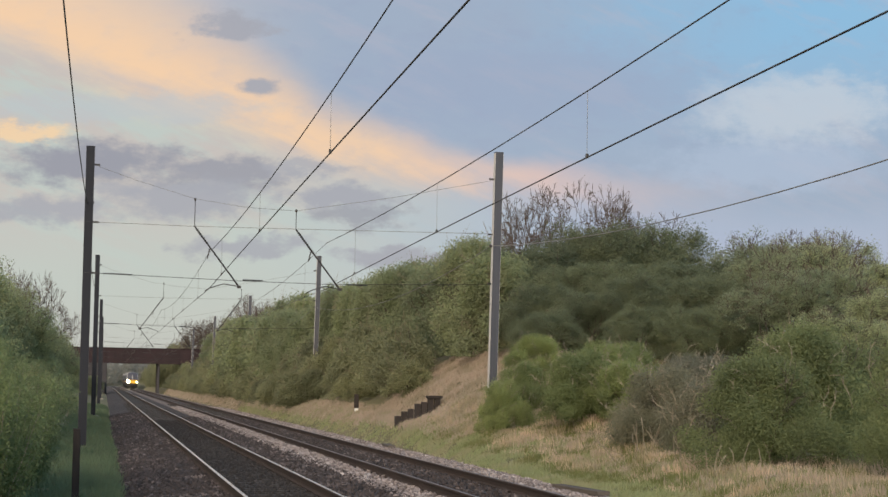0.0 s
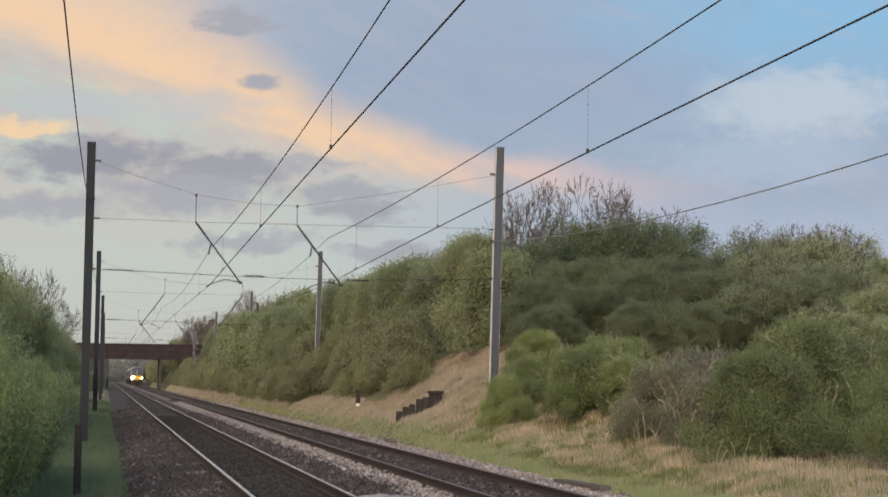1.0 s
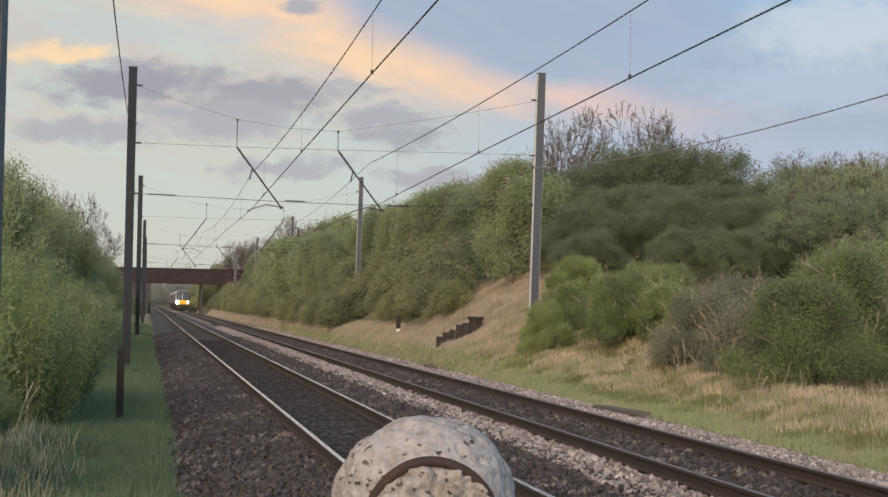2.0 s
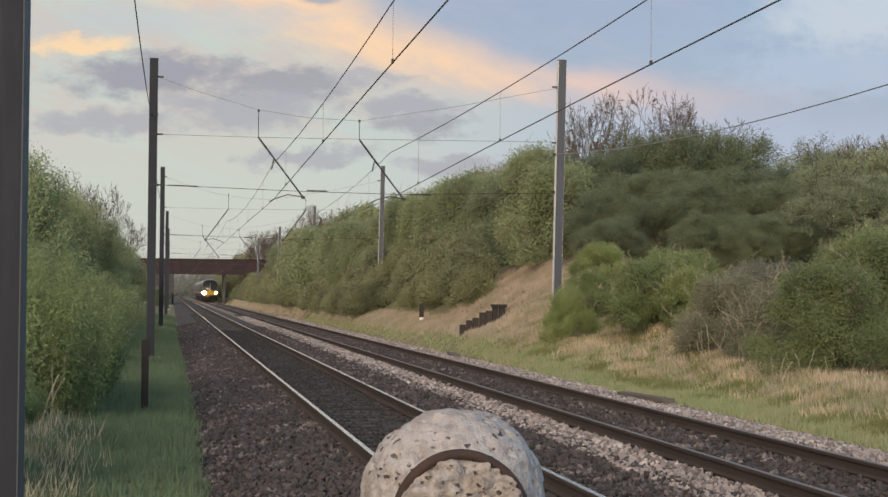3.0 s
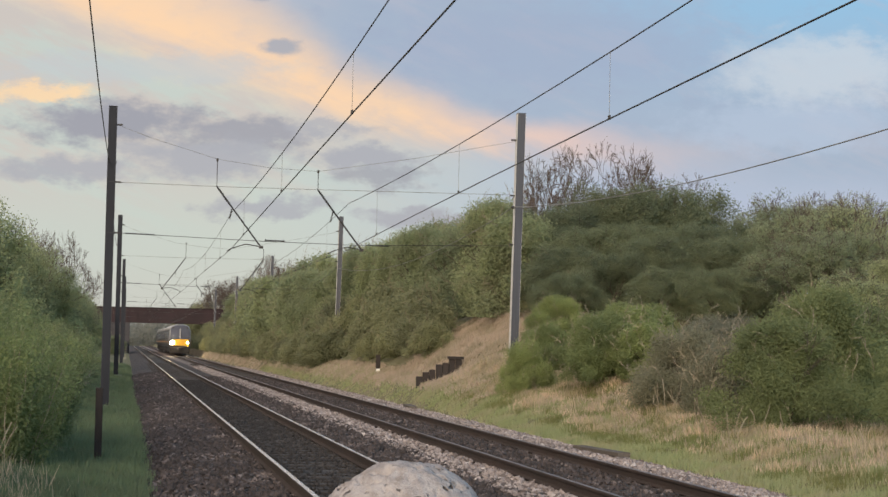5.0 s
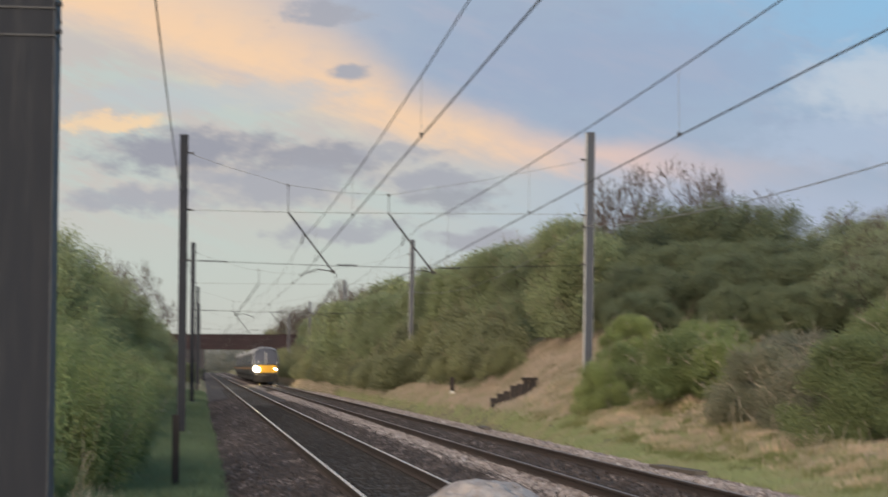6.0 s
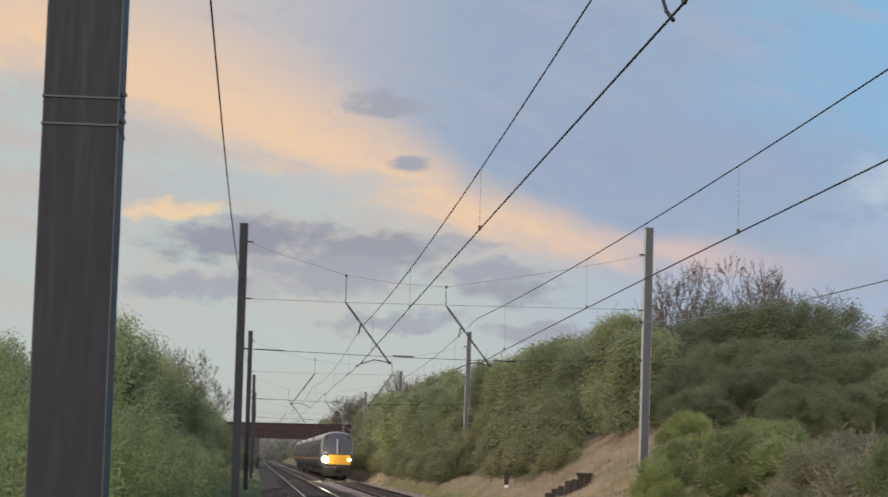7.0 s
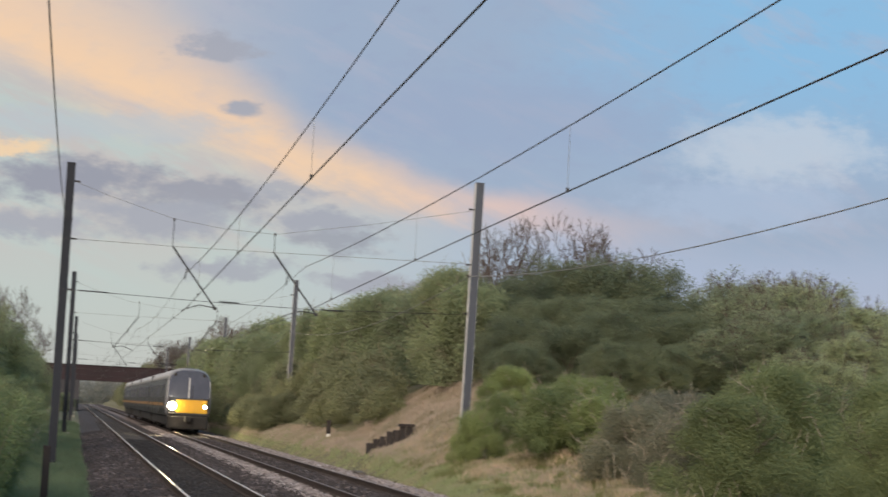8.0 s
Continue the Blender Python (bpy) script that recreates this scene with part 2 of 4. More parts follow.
M = dict(
    soil=surface("rough_grass_soil", [(0.13, 0.135, 0.06), (0.22, 0.185, 0.11), (0.1, 0.1, 0.05)], 0.95, scale=0.35, grain=9.0, bump=0.8, lift=0.06),
    bed=ballast("stained_ballast", None),
    stone_dark=ballast("brown_stone", [(0.062, 0.05, 0.051), (0.03, 0.025, 0.026), (0.2, 0.168, 0.168)]),
    stone_black=ballast("sooty_stone", [(0.036, 0.032, 0.033), (0.022, 0.02, 0.021), (0.06, 0.054, 0.055)]),
    stone_light=ballast("pale_granite", [(0.31, 0.267, 0.262), (0.14, 0.116, 0.114), (0.5, 0.45, 0.445)]),
    rail_side=surface("rusty_rail_side", [(0.05, 0.033, 0.028), (0.032, 0.023, 0.021), (0.075, 0.048, 0.038)], 0.85, 0.1, 3.0, 50.0, 0.3, stretch=(1, 0.2, 1)),
    rail_top=surface("polished_rail_top", [(0.95, 0.86, 0.79), (0.86, 0.77, 0.7), (0.97, 0.9, 0.84)], 0.24, 1.0, 2.0, 30.0, 0.0, stretch=(4, 0.1, 1)),
    rail_dull=surface("dull_rail_top", [(0.24, 0.18, 0.16), (0.17, 0.125, 0.11), (0.3, 0.24, 0.21)], 0.5, 0.7, 2.0, 30.0, 0.05, stretch=(4, 0.1, 1)),
    sleeper=surface("stained_sleeper", [(0.05, 0.043, 0.041), (0.032, 0.028, 0.027), (0.075, 0.066, 0.062)], 0.9, scale=4.0, grain=30.0, bump=0.4, random_tone=0.25),
    mast_dark=surface("dark_mast_steel", [(0.021, 0.024, 0.033), (0.017, 0.019, 0.027), (0.027, 0.03, 0.039)], 0.62, 0.0, 1.1, 14.0, 0.05, stretch=(3, 3, 0.3), gloss=0.2),
    mast_edge=surface("paler_edge_steel", [(0.06, 0.06, 0.066), (0.045, 0.046, 0.052), (0.08, 0.08, 0.084)], 0.65, 0.0, 1.4, 20.0, 0.05, stretch=(3, 3, 0.5)),
    mast_grey=surface("galvanised_steel", [(0.072, 0.077, 0.096), (0.055, 0.06, 0.074), (0.094, 0.098, 0.115)], 0.5, 0.35, 1.4, 30.0, 0.1, stretch=(9, 9, 0.35)),
    # Light on the flange sides put into the tone; also a post's white foot.
    mast_pale=surface("lit_edge_and_white_foot", [(0.74, 0.73, 0.71), (0.62, 0.61, 0.6), (0.8, 0.79, 0.77)], 0.55, 0.2, 2.0, 30.0, 0.1),
    wire=surface("dark_copper_wire", [(0.05, 0.047, 0.047), (0.035, 0.033, 0.034), (0.065, 0.06, 0.058)], 0.5, 0.5, 2.0, 30.0, 0.0),
    wire_pale=surface("aluminium_wire", [(0.3, 0.3, 0.29), (0.22, 0.22, 0.21), (0.36, 0.36, 0.35)], 0.5, 0.6, 2.0, 30.0, 0.0),
    insulator=surface("brown_porcelain", [(0.035, 0.028, 0.028), (0.025, 0.022, 0.024), (0.05, 0.04, 0.038)], 0.35, 0.0, 6.0, 40.0, 0.05),
    concrete=surface("pitted_concrete", [(0.36, 0.33, 0.29), (0.27, 0.24, 0.205), (0.47, 0.445, 0.41)], 0.95, scale=9.0, grain=75.0, bump=0.9, lift=0.008),
    dome=old_concrete("pitted_pale_concrete", [(0.41, 0.377, 0.378), (0.29, 0.262, 0.262), (0.25, 0.205, 0.182), (0.50, 0.473, 0.472)], 46.0, 34.0),
    rubble=old_concrete("coarse_aggregate", [(0.4, 0.357, 0.34), (0.24, 0.21, 0.2), (0.29, 0.235, 0.2), (0.48, 0.446, 0.432)], 52.0, 48.0),
    rust=surface("rusted_iron", [(0.06, 0.034, 0.029), (0.035, 0.023, 0.022), (0.1, 0.055, 0.042)], 0.85, 0.2, 20.0, 120.0, 0.5, lift=0.003),
    girder=surface("oxide_red_girder", [(0.046, 0.03, 0.034), (0.034, 0.025, 0.028), (0.058, 0.039, 0.041)], 0.75, 0.1, 0.5, 8.0, 0.2, stretch=(1, 1, 2), gloss=0.15),
    brick=surface("sooty_brickwork", [(0.055, 0.052, 0.058), (0.04, 0.038, 0.043), (0.075, 0.068, 0.07)], 0.9, scale=0.7, grain=9.0, bump=0.5),
    timber=surface("old_black_timber", [(0.035, 0.027, 0.025), (0.024, 0.02, 0.02), (0.06, 0.046, 0.04)], 0.9, scale=5.0, grain=40.0, bump=0.6, random_tone=0.3, stretch=(3, 3, 0.5)),
    board=surface("weathered_board", [(0.12, 0.1, 0.085), (0.08, 0.068, 0.06), (0.17, 0.15, 0.13)], 0.9, scale=5.0, grain=40.0, bump=0.5, stretch=(3, 0.5, 3)),
    bark=surface("grey_brown_bark", [(0.11, 0.088, 0.07), (0.075, 0.062, 0.05), (0.16, 0.135, 0.11)], 0.9, scale=5.0, grain=40.0, bump=0.6),
    twig=surface("bare_twigs", [(0.24, 0.19, 0.14), (0.18, 0.14, 0.105), (0.3, 0.24, 0.18)], 0.9, scale=3.0, grain=20.0, bump=0.2),
    twig_brown=surface("brown_budding_twigs", [(0.11, 0.083, 0.07), (0.08, 0.062, 0.053), (0.15, 0.115, 0.095)], 0.9, scale=3.0, grain=20.0, bump=0.2),
    twig_pale=surface("pale_dry_stems", [(0.36, 0.31, 0.24), (0.27, 0.225, 0.17), (0.44, 0.39, 0.31)], 0.9, scale=3.0, grain=20.0, bump=0.2),
    leaf_bright=leafy("fresh_green_leaves", [(0.275, 0.33, 0.15), (0.33, 0.38, 0.18), (0.24, 0.28, 0.14)]),
    leaf_mid=leafy("spring_leaves", [(0.29, 0.335, 0.2), (0.345, 0.39, 0.23), (0.27, 0.3, 0.19)]),
    leaf_olive=leafy("olive_leaves", [(0.25, 0.25, 0.185), (0.3, 0.29, 0.22), (0.22, 0.225, 0.165)]),
    leaf_scrub=leafy("grey_green_scrub_leaves", [(0.265, 0.285, 0.175), (0.315, 0.325, 0.205), (0.24, 0.25, 0.16)]),
    grass_cool=leafy("cool_green_grass", [(0.15, 0.205, 0.13), (0.19, 0.25, 0.16), (0.16, 0.2, 0.135)], 0.5),
    grass_olive=leafy("olive_grass", [(0.2, 0.23, 0.1), (0.27, 0.29, 0.14), (0.25, 0.25, 0.12)], 0.5),
    leaf_verge=leafy("deep_green_bush_leaves", [(0.205, 0.245, 0.13), (0.25, 0.29, 0.155), (0.175, 0.21, 0.115)]),
    leaf_pale=leafy("pale_opening_leaves", [(0.36, 0.405, 0.25), (0.42, 0.46, 0.29), (0.31, 0.35, 0.22)]),
    # Haze of the distance is painted into these pale grey leaf tones.
    leaf_far=leafy("haze_toned_far_woods", [(0.306, 0.306, 0.289), (0.374, 0.365, 0.348), (0.255, 0.264, 0.238)]),
    leaf_dark=leafy("dark_leaves", [(0.2, 0.232, 0.152), (0.24, 0.268, 0.172), (0.168, 0.2, 0.136)]),
    leaf_willow=leafy("willow_leaves", [(0.26, 0.32, 0.155), (0.32, 0.38, 0.185), (0.215, 0.265, 0.14)]),
    grass_green=leafy("green_grass", [(0.36, 0.405, 0.215), (0.45, 0.485, 0.28), (0.47, 0.45, 0.29)], 0.5),
    grass_dry=leafy("straw_grass", [(0.58, 0.465, 0.385), (0.7, 0.58, 0.48), (0.48, 0.41, 0.31)], 0.5),
    train_body=surface("dark_blue_grey_paint", [(0.034, 0.033, 0.038), (0.027, 0.027, 0.031), (0.042, 0.04, 0.044)], 0.5, 0.0, 1.5, 20.0, 0.02),
    train_yellow=surface("warning_yellow_paint", [(0.663, 0.357, 0.020), (0.595, 0.315, 0.020), (0.680, 0.383, 0.040)], 0.4, 0.0, 1.5, 20.0, 0.02),
    train_orange=surface("orange_stripe_paint", [(0.372, 0.162, 0.018), (0.330, 0.138, 0.018), (0.396, 0.186, 0.030)], 0.4, 0.0, 1.5, 20.0, 0.02),
    train_roof=surface("pale_grey_roof_paint", [(0.5, 0.5, 0.51), (0.43, 0.43, 0.44), (0.55, 0.55, 0.56)], 0.5, 0.0, 1.5, 20.0, 0.05),
    train_grey=surface("mid_grey_cab_paint", [(0.26, 0.26, 0.27), (0.22, 0.22, 0.23), (0.3, 0.3, 0.31)], 0.45, 0.0, 1.5, 20.0, 0.03),
    # Dark glass; its bluish lift is the sky's reflection put into the colour.
    train_glass=surface("tinted_glass_sky_sheen", [(0.085, 0.092, 0.125), (0.07, 0.077, 0.105), (0.1, 0.106, 0.14)], 0.1, 0.0, 1.0, 10.0, 0.0),
    under=surface("grimy_underframe", [(0.021, 0.019, 0.018), (0.016, 0.014, 0.014), (0.030, 0.026, 0.024)], 0.85, 0.1, 3.0, 30.0, 0.2),
    lamp=glow("headlamp_glow", (1.0, 0.83, 0.52), 700.0),
    lamp_small=glow("marker_lamp_glow", (1.0, 0.9, 0.72), 300.0),
)


# ---- building helpers ----
def mesh_of(name, verts, faces, mats, face_mats=None, smooth=False):
    """A mesh from arrays made by code; faces all have the same number of corners."""
    me = bpy.data.meshes.new(name)
    verts, faces = np.asarray(verts, np.float32), np.asarray(faces, np.int32)
    n, k = faces.shape
    me.vertices.add(len(verts))
    me.vertices.foreach_set("co", verts.ravel())
    me.loops.add(n * k)
    me.loops.foreach_set("vertex_index", faces.ravel())
    me.polygons.add(n)
    me.polygons.foreach_set("loop_start", np.arange(0, n * k, k, dtype=np.int32))
    if face_mats is not None:
        me.polygons.foreach_set("material_index", np.asarray(face_mats, np.int32))
    me.polygons.foreach_set("use_smooth", np.full(n, smooth))
    for m in mats:
        me.materials.append(m)
    me.update(calc_edges=True)
    me.validate()
    return me


def part(name, bm, material, parent, label=""):
    """One mesh object under a thing or a part."""
    if isinstance(bm, bpy.types.Mesh):
        me = bm
    else:
        me = bpy.data.meshes.new(name)
        bm.to_mesh(me)
        bm.free()
    if material is not None:
        me.materials.append(material)
    ob = new(name, me)
    ob.parent = parent
    return tagged(ob, label)


def box(x0, x1, y0, y1, z0, z1, bevel=0.0, bm=None):
    bm = bm or bmesh.new()
    made = bmesh.ops.create_cube(bm, size=1, matrix=Matrix.LocRotScale(((x0 + x1) / 2, (y0 + y1) / 2, (z0 + z1) / 2), None, (x1 - x0, y1 - y0, z1 - z0)))
    if bevel:
        edges = list({e for v in made["verts"] for e in v.link_edges})
        bmesh.ops.bevel(bm, geom=edges, offset=bevel, segments=2, affect="EDGES", profile=0.6)
    return bm


def rods(segments, sides=5):
    """Tapered tubes from (p, q, r, s) rows, as vertex and face arrays."""
    p = np.array([s[0] for s in segments], float)
    q = np.array([s[1] for s in segments], float)
    r = np.array([[s[2], s[3]] for s in segments], float)
    d = q - p
    d /= np.linalg.norm(d, axis=1, keepdims=True) + 1e-9
    ref = np.where(np.abs(d[:, 2:3]) > 0.9, np.array([[1.0, 0, 0]]), np.array([[0, 0, 1.0]]))
    e1 = np.cross(d, ref)
    e1 /= np.linalg.norm(e1, axis=1, keepdims=True)
    e2 = np.cross(d, e1)
    ang = np.arange(sides) * 2 * np.pi / sides
    ring = np.cos(ang)[None, :, None] * e1[:, None] + np.sin(ang)[None, :, None] * e2[:, None]
    v = np.concatenate([p[:, None] + ring * r[:, :1, None], q[:, None] + ring * r[:, 1:, None]], axis=1)
    k = np.arange(sides)
    f = np.stack([k, (k + 1) % sides, (k + 1) % sides + sides, k + sides], axis=1)
    faces = f[None] + (np.arange(len(segments)) * 2 * sides)[:, None, None]
    return v.reshape(-1, 3), faces.reshape(-1, 4)


def wire_part(name, points, radius, material, parent, label="", sides=6):
    pts = [Vector(p) for p in points]
    v, f = [], []
    for i, p in enumerate(pts):
        d = (pts[min(i + 1, len(pts) - 1)] - pts[max(i - 1, 0)]).normalized()
        e1 = d.cross(Vector((0, 0, 1)) if abs(d.z) < 0.9 else Vector((1, 0, 0))).normalized()
        if i and e1.dot(last) < 0:
            e1 = -e1
        last, e2 = e1, d.cross(e1)
        v += [p + (e1 * math.cos(2 * math.pi * k / sides) + e2 * math.sin(2 * math.pi * k / sides)) * radius for k in range(sides)]
        if i:
            f += [(sides * (i - 1) + k, sides * (i - 1) + (k + 1) % sides, sides * i + (k + 1) % sides, sides * i + k) for k in range(sides)]
    return part(name, mesh_of(name, v, f, [material], smooth=True), None, parent, label)


def sag(p, q, drop, n=16):
    p, q = Vector(p), Vector(q)
    return [p.lerp(q, i / n) - Vector((0, 0, 4 * drop * (i / n) * (1 - i / n))) for i in range(n + 1)]


def thing(name, label, category, at=(0, 0, 0), group=""):
    ob = new(name)
    ob.empty_display_size = 0.2
    ob.location = at
    return tagged(ob, label, category, group)


def blend(x, x0, x1):
    t = np.clip((np.asarray(x, float) - x0) / (x1 - x0), 0, 1)
    return t * t * (3 - 2 * t)


def ground_z(x, y):
    """Height of the ground sheet over the rails' level."""
    x, y = np.asarray(x, float), np.asarray(y, float)
    near = np.interp(x, [-60, -8, -3, -1, 0.15, 0.7, 9.0, 9.45, 12.5, 13.5, 17, 24, 40], [1.2, 0.9, 0.1, -0.25, -0.3, -0.5, -0.5, -0.28, 0.12, 0.22, 0.5, 1.4, 2.6])
    far = np.interp(x, [-60, -8, -3, -1, 0.15, 0.7, 8.9, 9.2, 9.8, 11, 12.4, 14.2, 17, 40], [2.2, 1.6, 0.4, -0.2, -0.3, -0.5, -0.5, -0.28, 0.35, 0.8, 1.75, 2.75, 3.6, 4.4])
    z = near + (far - near) * blend(y - 4 * blend(x, 14, 16), 40, 63)
    bumps = (1 - 0.85 * blend(y, 60, 90)) * 0.17 * np.sin(x * 2.1 + y * 0.9 + np.sin(y * 0.37)) * np.sin(y * 1.1 - x * 0.7 + 2 * np.sin(x * 0.6)) + 0.03 * np.sin(x * 5.3) * np.sin(y * 4.1 + 1)
    return z + bumps * np.clip(np.maximum(-x - 0.4, x - 9.6), 0, 1)


def bed_z(x):
    return np.interp(x, [0.2, 0.9, 1.6, 2.0, 3.9, 4.4, 5.3, 5.6, 7.5, 8.3, 9.3, 9.6], [-0.46, -0.27, -0.2, -0.175, -0.175, -0.2, -0.19, -0.175, -0.175, -0.19, -0.33, -0.52])


TRACK = (2.922, 6.531)
PORTALS = [-42.0, 6.17, 54.53, 102.1, 151.2, 200.0, 248.0, 345.0, 400.0]
MAST_L, MAST_R = -0.56, 11.59


# ---- ground, track beds ----
def make_ground():
    xs = np.concatenate([np.linspace(-900, -60, 12), np.linspace(-50, -10, 12), np.arange(-9, 20, 0.4), np.linspace(21, 60, 16), np.linspace(80, 900, 12)])
    ys = np.concatenate([np.linspace(-300, -20, 8), np.arange(-14, 90, 0.6), np.linspace(92, 420, 70), np.linspace(450, 3000, 14)])
    gx, gy = np.meshgrid(xs, ys)
    v = np.stack([gx, gy, ground_z(gx, gy)], axis=-1).reshape(-1, 3)
    w, h = len(xs), len(ys)
    i = (np.arange(h - 1)[:, None] * w + np.arange(w - 1)[None]).ravel()
    ob = new("ground", mesh_of("ground", v, np.stack([i, i + 1, i + w + 1, i + w], axis=1), [M["soil"]], smooth=True))
    tagged(ob, "rough grassy railway cutting, green and straw-coloured", "ground", kind="structure")
    xs = np.concatenate([np.arange(0.2, 9.61, 0.1)])
    ys = np.concatenate([np.arange(-14, 70, 0.25), np.linspace(71, 620, 120)])
    gx, gy = np.meshgrid(xs, ys)
    rough = np.random.default_rng(3).normal(0, 0.012, gx.shape)
    v = np.stack([gx, gy, bed_z(gx) + rough - 0.02], axis=-1).reshape(-1, 3)
    w, h = len(xs), len(ys)
    i = (np.arange(h - 1)[:, None] * w + np.arange(w - 1)[None]).ravel()
    ob = new("ballast_bed", mesh_of("ballast_bed", v, np.stack([i, i + 1, i + w + 1, i + w], axis=1), [M["bed"]], smooth=False))
    tagged(ob, "brown stained railway ballast under two tracks", "ballast", kind="structure")


def make_stones(name, label, material, bands, seed, size):
    """Loose ballast: irregular six-cornered stones, strewn over strips of the bed (x0, x1, y0, y1, count)."""
    rng = np.random.default_rng(seed)
    xs, ys = [], []
    for x0, x1, y0, y1, n in bands:
        xs.append(rng.uniform(x0, x1, n))
        ys.append(y0 + (y1 - y0) * rng.uniform(0, 1, n) ** 1.5)
    x, y = np.concatenate(xs), np.concatenate(ys)
    n = len(x)
    s = size * rng.uniform(0.6, 1.35, n) * (1 + y / 120)
    base = np.array([[1, 0, 0], [-1, 0, 0], [0, 1, 0], [0, -1, 0], [0, 0, 1], [0, 0, -1]], float)
    p = base[None] * rng.uniform(0.55, 1.1, (n, 6, 1)) + rng.normal(0, 0.16, (n, 6, 3))
    a = rng.normal(size=(n, 3, 3))
    q, _ = np.linalg.qr(a)
    p = np.einsum("nij,nkj->nki", q, p) * s[:, None, None]
    p += np.stack([x, y, bed_z(x) + 0.25 * s], axis=-1)[:, None]
    f = np.array([[4, 0, 2], [4, 2, 1], [4, 1, 3], [4, 3, 0], [5, 2, 0], [5, 1, 2], [5, 3, 1], [5, 0, 3]])
    faces = (f[None] + (np.arange(n) * 6)[:, None, None]).reshape(-1, 3)
    tagged(new(name, mesh_of(name, p.reshape(-1, 3), faces, [material])), label, "ballast", kind="stuff")


def make_rail(name, x, top, parent):
    half = [(0.0, 0.0), (0.03, -0.001), (0.036, -0.012), (0.034, -0.038), (0.009, -0.05), (0.009, -0.128), (0.07, -0.143), (0.07, -0.158), (0.0, -0.158)]
    sec = half[:-1] + [(-a, b) for a, b in reversed(half[1:])]
    ys = np.concatenate([np.arange(-14, 120, 4.0), np.arange(120, 621, 20.0)])
    k = len(sec)
    v = np.array([(x + a, y, b) for y in ys for a, b in sec])
    j = np.arange(k)
    ring = np.stack([j, (j + 1) % k, (j + 1) % k + k, j + k], axis=1)
    f = (ring[None] + (np.arange(len(ys) - 1) * k)[:, None, None]).reshape(-1, 4)
    tops = np.tile([1 if i in (0, k - 1) else 0 for i in range(k)], len(ys) - 1)
    part(name, mesh_of(name, v, f, [M["rail_side"], top], tops), None, parent)


def make_tracks():
    for x, top, label in ((TRACK[0], M["rail_top"], "railway track with polished bright steel rails"), (TRACK[1], M["rail_dull"], "railway track with dull brown rusty rails")):
        t = thing("railway_track", label, "railway track", group="railway tracks")
        for side in (-0.7525, 0.7525):
            make_rail("rail", x + side, top, t)
        bm = box(-1.25, 1.25, -0.125, 0.125, -0.37, -0.162, 0.012)
        me = bpy.data.meshes.new("sleeper")
        bm.to_mesh(me)
        bm.free()
        me.materials.append(M["sleeper"])
        for i in range(260):
            s = new("sleeper", me)
            s.parent, s.location = t, (x + 0.02 * math.sin(i * 7.3), -12.0 + i * 0.65, -0.012 + 0.004 * math.sin(i * 3.1))


# ---- overhead line ----
def make_mast(x, y, top, dark, foot_z, bands, w=0.12, rake=0.0):
    side = "track side mast of dark steel" if dark else "galvanised grey steel H-section mast with pale edge"
    t = thing("overhead_line_mast", side, "mast", (x - 8.6 * math.tan(radians(rake)), y, 0), "overhead line masts")
    t.rotation_euler = (0, radians(rake), 0)
    face, edge = (M["mast_dark"], M["mast_edge"]) if dark else (M["mast_grey"], M["mast_pale"])
    d, th = 0.128, 0.014
    bm = box(-w, w, -d, -d + th, foot_z, top, 0.003)
    box(-w, w, d - th, d, foot_z, top, 0.003, bm)
    box(-0.005, 0.005, -d + th, d - th, foot_z, top, 0, bm)
    part("column", bm, face, t)
    # Side plates toned paler than the column, for the light on them.
    for sx in (-1, 1):
        part("flange_edge", box(sx * (w + 0.001) - 0.002, sx * (w + 0.001) + 0.002, -d, d, foot_z, top - 0.01), edge, t, "pale flange edge, its brightness painted into the colour")
    part("cap_plate", box(-w - 0.006, w + 0.006, -d - 0.006, d + 0.006, top, top + 0.012), face, t)
    bm = box(-0.32, 0.32, -0.32, 0.32, foot_z - 0.35, foot_z + 0.06, 0.03)
    part("foundation", bm, M["concrete"], t, "weathered concrete foundation block")
    for z in bands:
        part("clamp_band", box(-w - 0.006, w + 0.006, -d - 0.006, d + 0.006, z - 0.0035, z + 0.0035, 0.001), M["mast_edge"], t, "thin steel clamp band")
        bm = bmesh.new()
        for k in (0.018,):
            bmesh.ops.create_cone(bm, segments=6, radius1=0.008, radius2=0.008, depth=0.02, cap_ends=True, matrix=pose(w + 0.014, -d + 0.03, z + k, 0, 90, 0))
        part("bolt", bm, M["mast_edge"], t)
    return t


def make_insulator(name, p, q, parent, radius=0.045):
    """A string of porcelain sheds between two points."""
    p, q = Vector(p), Vector(q)
    n = max(3, int((q - p).length / 0.07))
    segs = [(p, q, 0.014, 0.014)]
    for i in range(n):
        a, b = p.lerp(q, (i + 0.1) / n), p.lerp(q, (i + 0.55) / n)
        segs.append((a, b, radius, radius * 0.35))
    v, f = rods(segs, 8)
    return part(name, mesh_of(name, v, f, [M["insulator"]], smooth=True), None, parent, "brown porcelain insulator")


